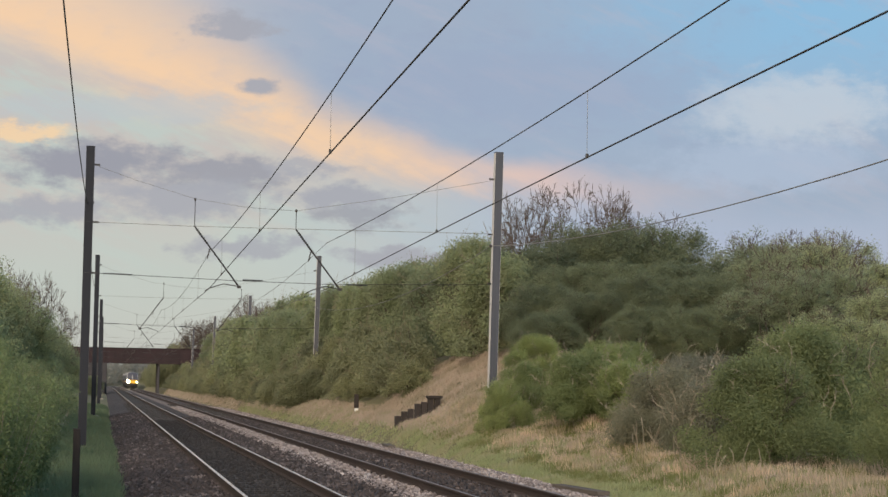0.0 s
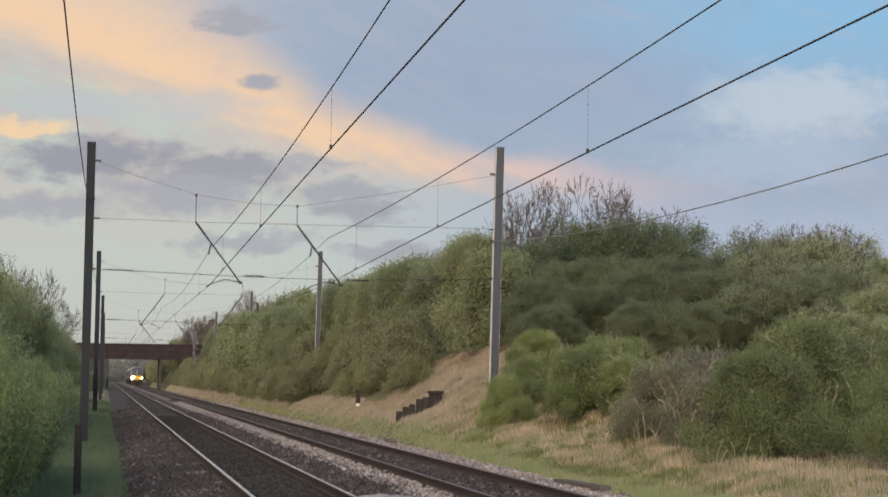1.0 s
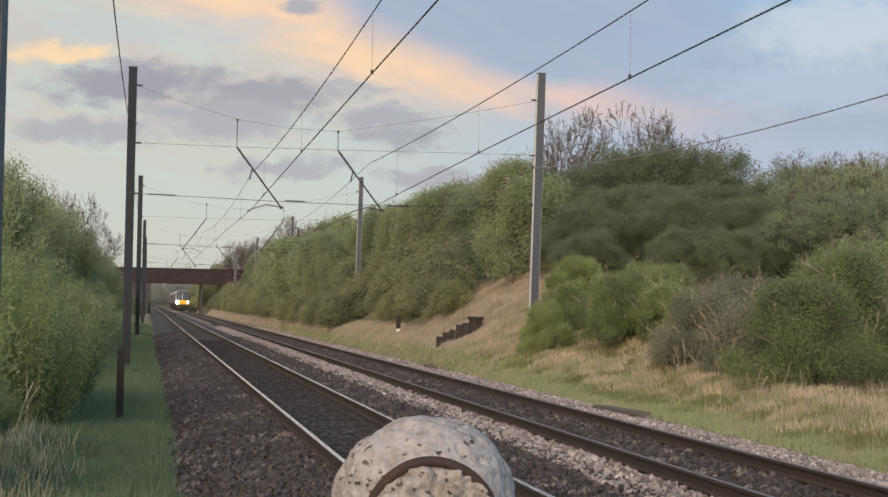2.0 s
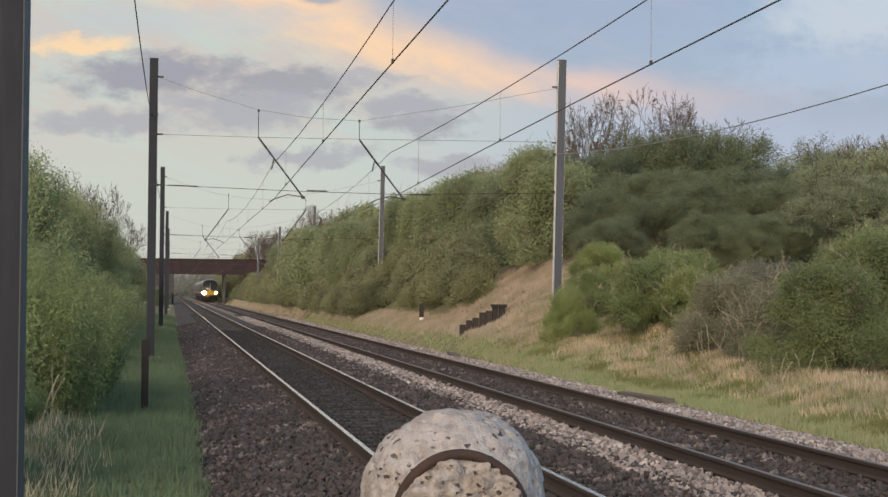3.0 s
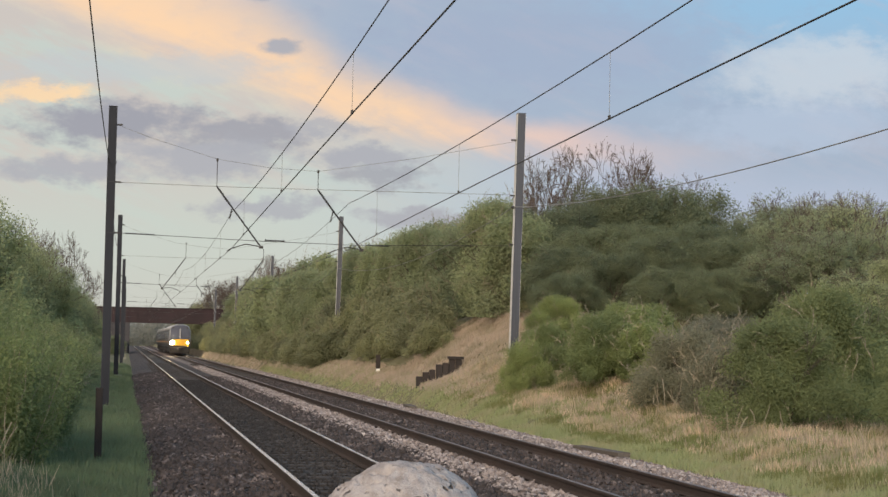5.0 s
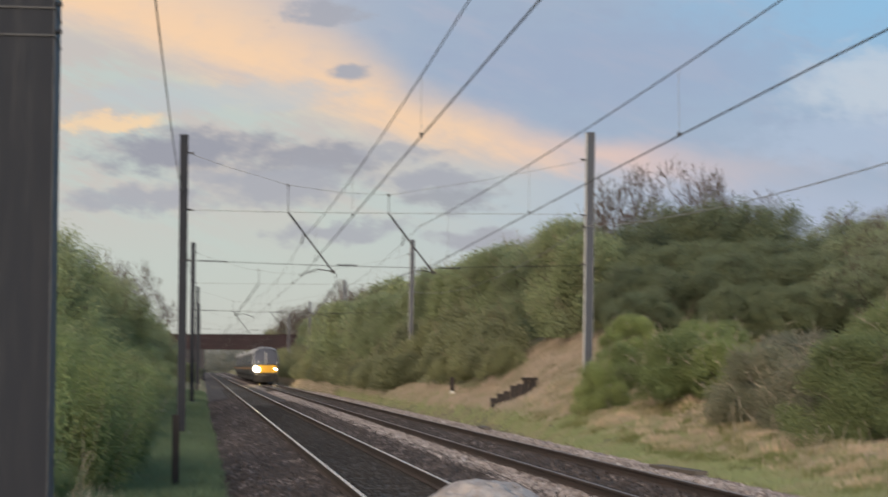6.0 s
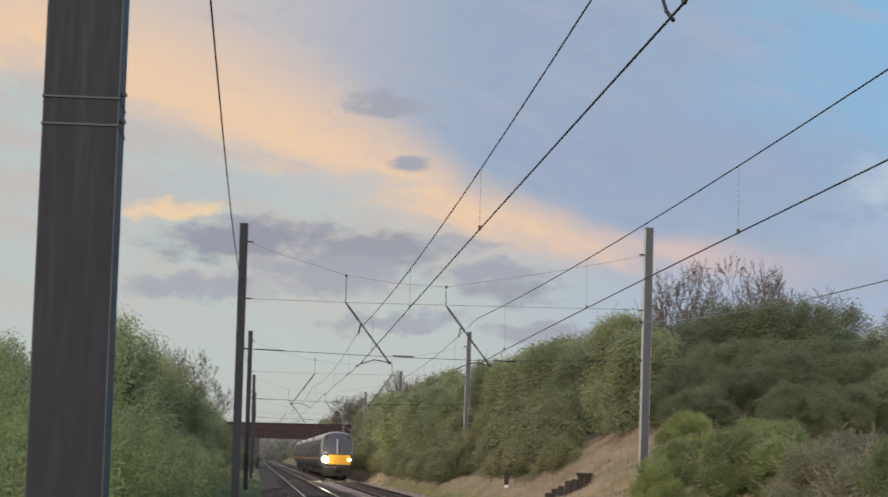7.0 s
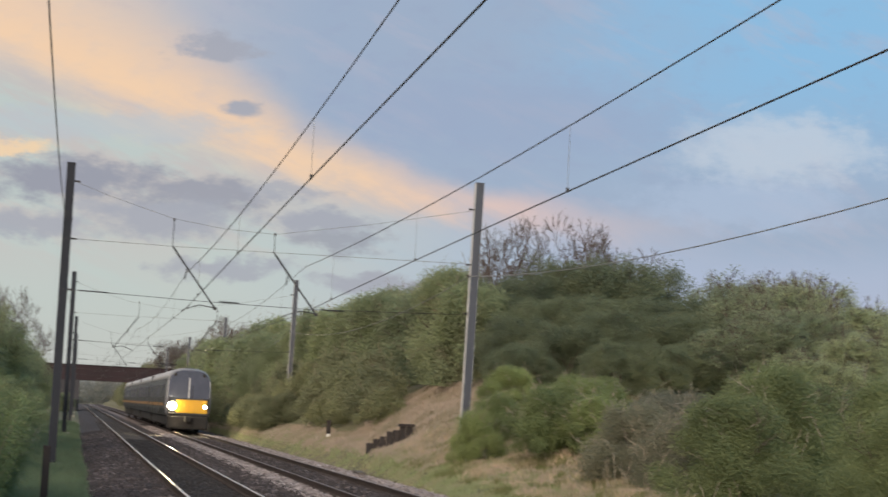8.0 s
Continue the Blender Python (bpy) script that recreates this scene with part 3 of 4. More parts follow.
def make_headspan(y, flip):
    """Cross wires between a pair of masts, with the arms that hold both contact wires."""
    t = thing("headspan", "headspan of thin steel cross wires with registration arms and insulators", "overhead line", (0, y, 0), "headspans")
    left, right = MAST_L + 0.13, MAST_R - 0.13
    tops = [(2.5, 7.05), (5.48, 6.8)]
    wire_part("head_wire", [(left, 0, 7.98), (0.6, 0, 7.62), (2.5, 0, 7.08), (4.0, 0, 6.88), (5.48, 0, 6.82), (8.4, 0, 7.32), (right, 0, 7.95)], 0.0065, M["wire_pale"], t)
    wire_part("upper_span_wire", [(left, 0, 6.3), (2.5, 0, 6.27), (5.48, 0, 6.28), (right, 0, 6.32)], 0.008, M["wire_pale"], t)
    wire_part("lower_span_wire", [(left, 0, 4.82), (3.8, 0, 4.7), (6.6, 0, 4.66), (right, 0, 4.78)], 0.009, M["wire"], t)
    for a, b in ((-0.1, 0.75), (3.95, 4.55), (7.0, 7.65)):
        make_insulator("span_insulator", (a, 0, 4.81 - 0.02 * a), (b, 0, 4.81 - 0.02 * b), t, 0.035)
    for x0 in (left, right):
        s = 1 if x0 == left else -1
        for z in (7.98, 6.3, 4.82):
            part("wire_bracket", box(min(x0 - 0.02 * s, x0 + 0.16 * s), max(x0 - 0.02 * s, x0 + 0.16 * s), -0.02, 0.02, z - 0.025, z + 0.025, 0.006), M["wire"], t)
    for i, (cx, (hx, hz)) in enumerate(zip(TRACK, tops)):
        top = Vector((hx, 0, 6.27))
        low = Vector((hx + 1.34, 0, 4.52))
        if flip:
            top, low = Vector((2 * cx - hx - 0.25, 0, 6.27)), Vector((2 * cx - hx - 1.5, 0, 4.55))
        wire_part("hanger", [(top.x, 0, 7.05 - 0.24 * i), top], 0.012, M["wire"], t)
        part("hanger_clamp", box(top.x - 0.03, top.x + 0.03, -0.03, 0.03, 7.02 - 0.24 * i, 7.1 - 0.24 * i, 0.008), M["wire"], t)
        arm = low - top
        wire_part("registration_arm", [top, low], 0.026, M["wire"], t, "dark steel registration arm")
        make_insulator("arm_insulator", top + arm * 0.05, top + arm * (0.42 if i else 0.3), t, 0.05)
        hold = top + arm * 0.37
        make_insulator("messenger_clamp", hold + Vector((-0.04, 0, 0)), hold + Vector((-0.1, 0, -0.3)), t, 0.035)
        part("arm_end", box(low.x - 0.06, low.x + 0.06, -0.03, 0.03, low.z - 0.04, low.z + 0.04, 0.01), M["wire"], t)
        s = 1 if flip else -1
        wire_part("steady_arm", [low + Vector((s * 0.05, 0, 0.02)), low + Vector((s * 0.45, 0, 0.08)), low + Vector((s * 0.85, 0, -0.05)), low + Vector((s * 1.0, 0, -0.14))], 0.016, M["wire"], t, "bent steady arm")
    return t


def make_catenary(x, number):
    t = thing("catenary_line", "overhead contact wire hung by droppers from a messenger wire", "overhead line", group="catenary lines")
    for y0, y1 in zip(PORTALS[:-1], PORTALS[1:]):
        ends = [5.0 if y < 10 else 4.42 + 0.1 * number if y < 60 else 4.5 for y in (y0, y1)]
        mess = [6.31 - 0.155 * number if y < 10 else 5.51 + 0.39 * number if y < 60 else 5.6 for y in (y0, y1)]
        slack = (0.396, 0.265)[number] if y1 < 60 else 0.4
        if y1 > 240:
            ends, mess = [4.3, 4.3], [4.42, 4.42]
        sx = [-0.04 if y < 10 else 0.02 - 0.14 * number if y < 60 else 0.1 * math.sin(y) - 0.03 for y in (y0, y1)]
        c0, c1 = Vector((x + sx[0], y0, ends[0])), Vector((x + sx[1], y1, ends[1]))
        m0, m1 = Vector((x + sx[0], y0, mess[0])), Vector((x + sx[1], y1, mess[1]))
        lift = (-0.03, -0.07)[number] if y1 < 240 else 0.0
        contact = sag(c0, c1, lift)
        carrier = sag(m0, m1, slack if y1 < 240 else 0.03)
        wire_part("contact_wire", contact, 0.0105 if y1 < 60 else 0.008, M["wire"], t)
        wire_part("messenger_wire", carrier, 0.0095 if y1 < 60 else 0.007, M["wire"], t)
        for f in (0.13, 0.38, 0.62, 0.87):
            if y1 > 240:
                break
            c, m = c0.lerp(c1, f), m0.lerp(m1, f)
            c.z -= 4 * lift * f * (1 - f)
            m.z -= 4 * slack * f * (1 - f)
            wire_part("dropper", [m, c], 0.0035, M["wire_pale"], t, sides=4)
            part("dropper_clip", box(c.x - 0.016, c.x + 0.016, c.y - 0.03, c.y + 0.03, c.z - 0.01, c.z + 0.05, 0.004), M["wire"], t)
    if number == 0:
        wire_part("jumper_cable", [(x, 13.4, 6.2), (x - 0.02, 13.4, 5.55), (x + 0.0, 13.38, 5.25), (x + 0.03, 13.3, 5.08), (x + 0.06, 13.2, 4.99)], 0.016, M["wire"], t, "looped jumper cable")


def make_conductor(x, zs, drop, label):
    t = thing("return_conductor", label, "cable", group="return conductors")
    for (y0, z0), (y1, z1) in zip(zs[:-1], zs[1:]):
        wire_part("cable", sag((x, y0, z0), (x, y1, z1), drop), 0.011, M["wire"] if x < 0 else M["wire_pale"], t)
        part("cable_clamp", box(min(x, x + 0.0) - 0.05, x + 0.2, y1 - 0.03, y1 + 0.03, z1 - 0.04, z1 + 0.04, 0.01), M["wire"], t)


def make_overhead():
    for i, y in enumerate(PORTALS[1:7]):
        make_mast((-0.597, MAST_L, -0.5, -0.34, -0.3, -0.3)[i], y, (8.5, 8.5, 8.5, 8.2, 8.45, 8.5)[i], True, float(ground_z(MAST_L, y)), (2.78, 2.87) if i == 0 else (4.82, 6.3))
        make_mast(MAST_R, y, 8.79, False, float(ground_z(MAST_R, y)), (4.2, 6.3), rake=0.85)
        make_headspan(y, i % 2 == 0)
    for i, x in enumerate(TRACK):
        make_catenary(x, i)
    make_conductor(MAST_L - 0.06, [(y, 6.87) for y in PORTALS[:7]], 0.55, "dark return cable strung along the dark masts")
    make_conductor(MAST_R - 0.2, [(y, 5.95) for y in PORTALS[:7]], 0.8, "sagging aluminium cable strung along the grey masts")


# ---- bridge ----
def make_bridge():
    t = thing("road_bridge", "dark red plate girder road bridge over the tracks", "bridge", (0, 300, 0))
    part("girder", box(-6.0, 18.5, -0.25, 0.25, 4.55, 6.9, 0.05), M["girder"], t)
    part("far_girder", box(-6.0, 18.5, 8.75, 9.25, 4.55, 6.9, 0.05), M["girder"], t)
    part("deck", box(-6.0, 18.5, 0.25, 8.75, 4.7, 5.2), M["brick"], t)
    for z in (4.5, 6.88):
        part("flange", box(-6.0, 18.5, -0.42, -0.25, z, z + 0.12, 0.02), M["girder"], t)
    for i in range(17):
        x = -5.6 + i * 1.45
        part("stiffener", box(x - 0.05, x + 0.05, -0.36, -0.25, 4.62, 6.88), M["girder"], t)
    part("abutment", box(-6.0, 0.5, -0.6, 9.6, -0.6, 4.5, 0.08), M["brick"], t, "sooty brick abutment")
    part("abutment", box(17.4, 22.0, -0.6, 9.6, -0.2, 4.5, 0.08), M["brick"], t, "sooty brick abutment")
    for y in (0.5, 4.5, 8.5):
        part("pier", box(8.45, 8.8, y - 0.2, y + 0.2, -0.5, 4.55, 0.04), M["brick"], t)
    part("pier", box(13.0, 13.4, 0.3, 0.7, -0.2, 4.55, 0.04), M["brick"], t)
    part("wing_wall", box(-1.6, 0.2, -14, -0.6, -0.6, 1.6, 0.1), M["brick"], t)


# ---- train ----
def shell(profile, ys, scales):
    """A body swept along y: a closed profile of (x, z), drawn in by each row's (width, height) factors."""
    k = len(profile)
    v = np.array([(a * w, y, 0.95 + (b - 0.95) * h) for y, (w, h) in zip(ys, scales) for a, b in profile])
    j = np.arange(k)
    ring = np.stack([j, (j + 1) % k, (j + 1) % k + k, j + k], axis=1)
    f = (ring[None] + (np.arange(len(ys) - 1) * k)[:, None, None]).reshape(-1, 4)
    return v, f


def make_train():
    t = thing("passenger_train", "four-car electric passenger train with yellow front and pale roof", "train", (TRACK[1], 0, 0))
    half = [(1.30, 0.95), (1.38, 1.3), (1.40, 2.0), (1.37, 2.7), (1.30, 3.1), (1.18, 3.4)]
    roof = [(1.30, 3.1), (1.18, 3.4), (0.92, 3.63), (0.5, 3.76), (0.0, 3.8)]
    wall = half[:5]
    prof = wall + [(-a, b) for a, b in reversed(wall)]
    top = roof + [(-a, b) for a, b in reversed(roof[:-1])]
    length = 23.6
    for c in range(4):
        y0 = c * (length + 0.5)
        ys = [y0 + (0.55 if c == 0 else 0.0), y0 + (1.3 if c == 0 else 0.4), y0 + length]
        sc = [(0.97, 0.99), (1, 1), (1, 1)] if c == 0 else [(1, 1)] * 3
        v, f = shell(prof, ys, sc)
        body = part("car_body", mesh_of("car_body", v, f, [M["train_body"]], smooth=False), None, t, "dark painted carriage body")
        v, f = shell(top, ys, sc)
        part("car_roof", mesh_of("car_roof", v, f, [M["train_roof"]], smooth=True), None, t, "pale grey curved carriage roof")
        part("end_wall", box(-1.3, 1.3, y0 + length - 0.05, y0 + length, 0.95, 3.5, 0.05), M["train_body"], t)
        part("underframe", box(-1.15, 1.15, y0 + 1.2, y0 + length - 0.6, 0.35, 0.98, 0.1), M["under"], t)
        if c < 3:
            part("gangway", box(-0.6, 0.6, y0 + length, y0 + length + 0.5, 1.0, 3.2, 0.04), M["under"], t)
        for s in (-1, 1):
            stripe = box(s * 1.4 - 0.012, s * 1.4 + 0.012, y0 + 1.6, y0 + length - 0.3, 1.5, 1.68, 0.004)
            part("side_stripe", stripe, M["train_orange"], t, "orange stripe along the side")
            for i in range(9):
                y = y0 + 2.4 + i * 2.3
                door = i in (2, 6)
                w = box(s * 1.392 - 0.02, s * 1.392 + 0.02, y, y + (1.2 if door else 1.75), 2.0, 2.78, 0.008)
                part("side_window", w, M["train_glass"], t, "dark tinted carriage window")
                if door:
                    part("side_door", box(s * 1.40 - 0.012, s * 1.40 + 0.012, y - 0.05, y + 1.25, 1.0, 1.98, 0.008), M["train_body"], t, "dark passenger door")
        for y in (y0 + 3.2, y0 + length - 3.4):
            bogie = part("bogie", box(-1.1, 1.1, y - 1.6, y + 1.6, 0.28, 0.62, 0.08), M["under"], t)
            for dy in (-1.2, 1.2):
                for s in (-0.75, 0.75):
                    bm = bmesh.new()
                    bmesh.ops.create_cone(bm, segments=20, radius1=0.42, radius2=0.42, depth=0.12, cap_ends=True, matrix=pose(s, y + dy, 0.42, 0, 90, 0))
                    part("wheel", bm, M["under"], bogie)
    # cab front: nose drawn forward of the first body
    nose = [(1.30, 0.95), (1.38, 1.3), (1.40, 2.0), (1.37, 2.7), (1.30, 3.1), (1.18, 3.4), (0.92, 3.63), (0.5, 3.76)]
    prof = nose + [(-a, b) for a, b in reversed(nose)]
    v, f = shell(prof, [0.0, 0.12, 0.56], [(0.86, 0.955), (0.93, 0.975), (0.97, 0.99)])
    part("cab_shell", mesh_of("cab_shell", v, f, [M["train_grey"]], smooth=True), None, t, "mid grey rounded cab surround")
    part("front_panel", box(-0.72, 1.12, -0.045, 0.4, 1.12, 1.92, 0.06), M["train_yellow"], t, "warning yellow lower front panel")
    part("front_surround", box(-1.2, 1.2, -0.02, 0.4, 1.0, 1.99, 0.06), M["train_body"], t, "dark lower cab front")
    arch = [(1.26, 2.0), (1.28, 2.6), (1.24, 3.02), (1.1, 3.36), (0.84, 3.57), (0.44, 3.68)]
    bm = bmesh.new()
    face = bm.faces.new([bm.verts.new((x, 0.35, z)) for x, z in arch + [(-x, z) for x, z in reversed(arch)]])
    drawn = bmesh.ops.extrude_face_region(bm, geom=[face])
    front = [v for v in drawn["geom"] if isinstance(v, bmesh.types.BMVert)]
    for v in front:
        v.co = Vector((v.co.x * 0.95, -0.02, 2.0 + (v.co.z - 2.0) * 0.97))
    bmesh.ops.recalc_face_normals(bm, faces=bm.faces)
    part("windscreen", bm, M["train_glass"], t, "dark windscreen rounded at the top")
    part("windscreen_pillar", box(-0.04, 0.04, -0.045, 0.0, 2.0, 3.2, 0.01), M["train_roof"], t, "pale grey centre pillar")
    for x in (-1.2, 1.2):
        part("corner_pillar", box(x - 0.045, x + 0.045, -0.012, 0.3, 2.0, 3.0, 0.03), M["train_roof"], t, "pale grey corner pillar")
    part("front_skirt", box(-1.2, 1.2, -0.02, 1.6, 0.18, 1.0, 0.12), M["under"], t, "grimy dark front skirt")
    part("coupler", box(-0.18, 0.18, -0.45, 0.0, 0.62, 0.95, 0.04), M["under"], t)
    for x, r, m in ((-0.95, 0.23, "lamp"), (0.98, 0.09, "lamp_small")):
        bm = bmesh.new()
        bmesh.ops.create_cone(bm, segments=20, radius1=r + 0.04, radius2=r + 0.04, depth=0.06, cap_ends=True, matrix=pose(x, -0.03, 1.52, 90, 0, 0))
        hold = part("headlight", bm, M["under"], t, "lit headlight")
        bm = bmesh.new()
        bmesh.ops.create_uvsphere(bm, u_segments=16, v_segments=10, radius=r, matrix=Matrix.LocRotScale((x, -0.06, 1.52), None, (1, 0.4, 1)))
        part("lens", bm, M[m], hold, "warm glowing lamp lens")
    for x in (-0.85, 0.85):
        bm = bmesh.new()
        bmesh.ops.create_uvsphere(bm, u_segments=12, v_segments=8, radius=0.1, matrix=Matrix.LocRotScale((x, -0.02, 3.36), None, (1, 0.4, 1)))
        part("upper_lamp", bm, M["under"], t)
    part("wiper", box(0.18, 0.22, -0.05, -0.02, 2.02, 2.75, 0.005), M["under"], t)
    # pantograph on the second car
    y = 30.0
    v, f = rods([((-0.5, y, 3.8), (-0.4, y + 1.2, 4.3), 0.03, 0.03), ((0.5, y, 3.8), (0.4, y + 1.2, 4.3), 0.03, 0.03), ((-0.4, y + 1.2, 4.3), (-0.3, y, 4.55), 0.02, 0.02),
                 ((0.4, y + 1.2, 4.3), (0.3, y, 4.55), 0.02, 0.02), ((-0.8, y, 4.55), (0.8, y, 4.55), 0.03, 0.03)], 6)
    part("pantograph", mesh_of("pantograph", v, f, [M["under"]]), None, t)
    return t


# ---- bollard ----
def make_bollard():
    c = Vector((0.463, 3.0, 1.378))
    r = 0.152
    t = thing("concrete_bollard", "round-topped pitted concrete bollard with rusty iron ring", "bollard", (c.x, c.y, -0.35))
    o = Vector((c.x, c.y, -0.35))
    axis = Vector((-0.06, -1, -0.13)).normalized()

    def skin(bm, coarse):
        for v in bm.verts:
            d = v.co.normalized()
            big = noise.fractal(v.co * 12, 1.0, 2.0, 4) * 0.006 + noise.fractal(v.co * 60, 0.8, 2.0, 3) * 0.0016
            pits = max(0.0, noise.noise(v.co * 55 + Vector((3, 1, 7))) - 0.3) * -0.035 + noise.cell(v.co * 30) * 0.0016
            v.co += d * (big + pits)
            if coarse and d.dot(axis) > 0.76:
                lift = min(1.0, (d.dot(axis) - 0.76) / 0.04)
                v.co += d * lift * (0.004 + 0.02 * noise.noise(v.co * 26) + 0.02 * abs(noise.noise(v.co * 52)) + 0.01 * noise.noise(v.co * 110))

    bm = bmesh.new()
    bmesh.ops.create_icosphere(bm, subdivisions=6, radius=r)
    bmesh.ops.delete(bm, geom=[v for v in bm.verts if v.co.z < -0.05], context="VERTS")
    skin(bm, True)
    for f in bm.faces:
        f.smooth = True
        f.material_index = 1 if f.calc_center_median().normalized().dot(axis) > 0.775 else 0
    bmesh.ops.translate(bm, verts=bm.verts, vec=c - o)
    head = part("head", bm, M["dome"], t, "pitted pale concrete dome")
    head.data.materials.append(M["rubble"])
    bm = bmesh.new()
    bmesh.ops.create_cone(bm, segments=64, radius1=r * 0.97, radius2=r * 0.955, depth=c.z - 0.045 - o.z, matrix=Matrix.Translation((0, 0, (c.z - 0.045 - o.z) / 2)))
    bmesh.ops.subdivide_edges(bm, edges=[e for e in bm.edges if abs(e.verts[0].co.z - e.verts[1].co.z) > 0.1], cuts=40)
    for v in bm.verts:
        v.co += Vector((v.co.x, v.co.y, 0)).normalized() * noise.fractal(v.co * 9, 1.0, 2.0, 3) * 0.005
    part("shaft", bm, M["dome"], t)
    side = axis.cross(Vector((1, 0, 0))).normalized()
    cross = axis.cross(side).normalized()
    lift, ring = 0.752 * (r + 0.004), 0.66 * (r + 0.004)
    pts = []
    for i in range(73):
        a = 2 * math.pi * i / 72
        wob = 1 + 0.012 * math.sin(3 * a + 1)
        pts.append(c - o + axis * lift + (side * math.cos(a) + cross * math.sin(a)) * ring * wob)
    wire_part("iron_ring", pts, 0.0085, M["rust"], t, "rusty iron ring", sides=10)


# ---- plants ----
def branches(rng, height, spread, levels, start=0.25, radius=0.09, forks=3, lean=0.0):
    """Tapered limbs that fork again and again; returns rows for rods()."""
    out = []

    def grow(p, d, length, r, level):
        steps = 3
        for i in range(steps):
            d = (d + rng.normal(0, 0.13, 3) + np.array([0, 0, 0.05])).astype(float)
            d /= np.linalg.norm(d)
            q = p + d * length / steps
            r1 = r * (1 - 0.22 * (i + 1) / steps * 1.4)
            out.append((p, q, max(r, 0.004), max(r1, 0.003)))
            p, r = q, r1
            if level > 0 and (i > 0 or level < levels):
                for _ in range(rng.integers(1, forks)):
                    side = rng.normal(0, 1, 3)
                    side[2] = abs(side[2]) * 0.6
                    e = d * 0.75 + side / np.linalg.norm(side) * spread
                    grow(p, e / np.linalg.norm(e), length * rng.uniform(0.5, 0.75), r * 0.55, level - 1)

    grow(np.array([0, 0, -0.15]), np.array([lean, 0, 1.0]), height, radius, levels)
    return out


def leaf_mesh(rng, lumps, n, size, material, narrow=0.5, name="crown", simple=False):
    """Many small bent leaves in clumps; lumps: rows of x, y, z, r."""
    lumps = np.asarray(lumps, float)
    n, size = int(n * 1.7), size * 0.77
    w = lumps[:, 3] ** 2
    k = rng.choice(len(lumps), n, p=w / w.sum())
    d = rng.normal(size=(n, 3))
    d /= np.linalg.norm(d, axis=1, keepdims=True)
    rad = lumps[k, 3] * np.abs(rng.normal(0.78, 0.27, n))
    c = lumps[k, :3] + d * rad[:, None]
    c[:, 2] = np.maximum(c[:, 2], 0.03)
    a = rng.normal(size=(n, 3)) + d * 0.5
    a /= np.linalg.norm(a, axis=1, keepdims=True)
    b = np.cross(a, rng.normal(size=(n, 3)))
    b /= np.linalg.norm(b, axis=1, keepdims=True) + 1e-9
    up = np.cross(a, b)
    s = size * rng.uniform(0.6, 1.4, n)[:, None]
    v = np.stack([c - a * s * 0.5, c + b * s * narrow * 0.5 + up * s * 0.08, c + a * s * 0.5, c - b * s * narrow * 0.5 + up * s * 0.08], axis=1)
    if simple:
        v = np.stack([c - a * s * 0.5, c + a * s * 0.35 + b * s * narrow * 0.75, c + a * s * 0.35 - b * s * narrow * 0.75], axis=1)
        return mesh_of(name, v.reshape(-1, 3), np.arange(n * 3).reshape(n, 3), [material])
    i = np.arange(n) * 4
    f = np.concatenate([np.stack([i, i + 1, i + 2], 1), np.stack([i, i + 2, i + 3], 1)])
    return mesh_of(name, v.reshape(-1, 3), f, [material])


def crown_lumps(rng, w, d, z0, z1, n, r0, r1, domed=0.6):
    rows = []
    for _ in range(n):
        a, q = rng.uniform(0, 2 * np.pi), rng.uniform(0, 1) ** 0.5
        h = rng.uniform(0, 1)
        reach = (1 - domed * max(0, h - 0.35) / 0.65 * 1.1)
        r = rng.uniform(r0, r1)
        rows.append((math.cos(a) * q * (w / 2 - r * 0.5) * reach, math.sin(a) * q * (d / 2 - r * 0.5) * reach, z0 + r * 0.6 + h * (z1 - z0 - 1.3 * r), r))
    return rows


def make_plant(name, label, category, group, seed, w, h, n, size, leaf, z0=0.1, lumps=22, r=(0.3, 0.6), limb=None, levels=3, radius=0.06, twigs=0, twig_mat="twig", domed=0.6, narrow=0.5, spread=0.8, simple=False):
    rng = np.random.default_rng(seed)
    t = thing(name, label, category, group=group)
    v, f = rods(branches(rng, h * 0.5, spread, levels, radius=radius), 4)
    part("trunk", mesh_of("trunk", v, f, [M[limb or "bark"]], smooth=True), None, t, "grey-brown trunk and limbs")
    rows = crown_lumps(rng, w, w, z0, h, lumps, r[0], r[1], domed)
    part("crown", leaf_mesh(rng, rows, n, size, M[leaf], narrow, simple=simple), None, t)
    if twigs:
        segs = []
        for _ in range(twigs):
            x, y, z, rr = rows[rng.integers(len(rows))]
            p = np.array([x, y, z]) + rng.normal(0, rr * 0.5, 3)
            d = rng.normal(0, 0.45, 3) + np.array([x, y, 0]) / w * 0.8 + np.array([0, 0, 1.0])
            d /= np.linalg.norm(d)
            for _ in range(3):
                q = p + d * rr * rng.uniform(0.35, 0.6)
                segs.append((p, q, 0.007, 0.005))
                for _ in range(2):
                    e = d + rng.normal(0, 0.6, 3)
                    segs.append((q, q + e / np.linalg.norm(e) * rr * 0.4, 0.005, 0.003))
                d = d + rng.normal(0, 0.25, 3)
                d /= np.linalg.norm(d)
                p = q
        v, f = rods(segs, 3)
        tagged(part("brushwood", mesh_of("brushwood", v, f, [M[twig_mat]]), None, t, "thin bare shoots"), kind="stuff")
    return t


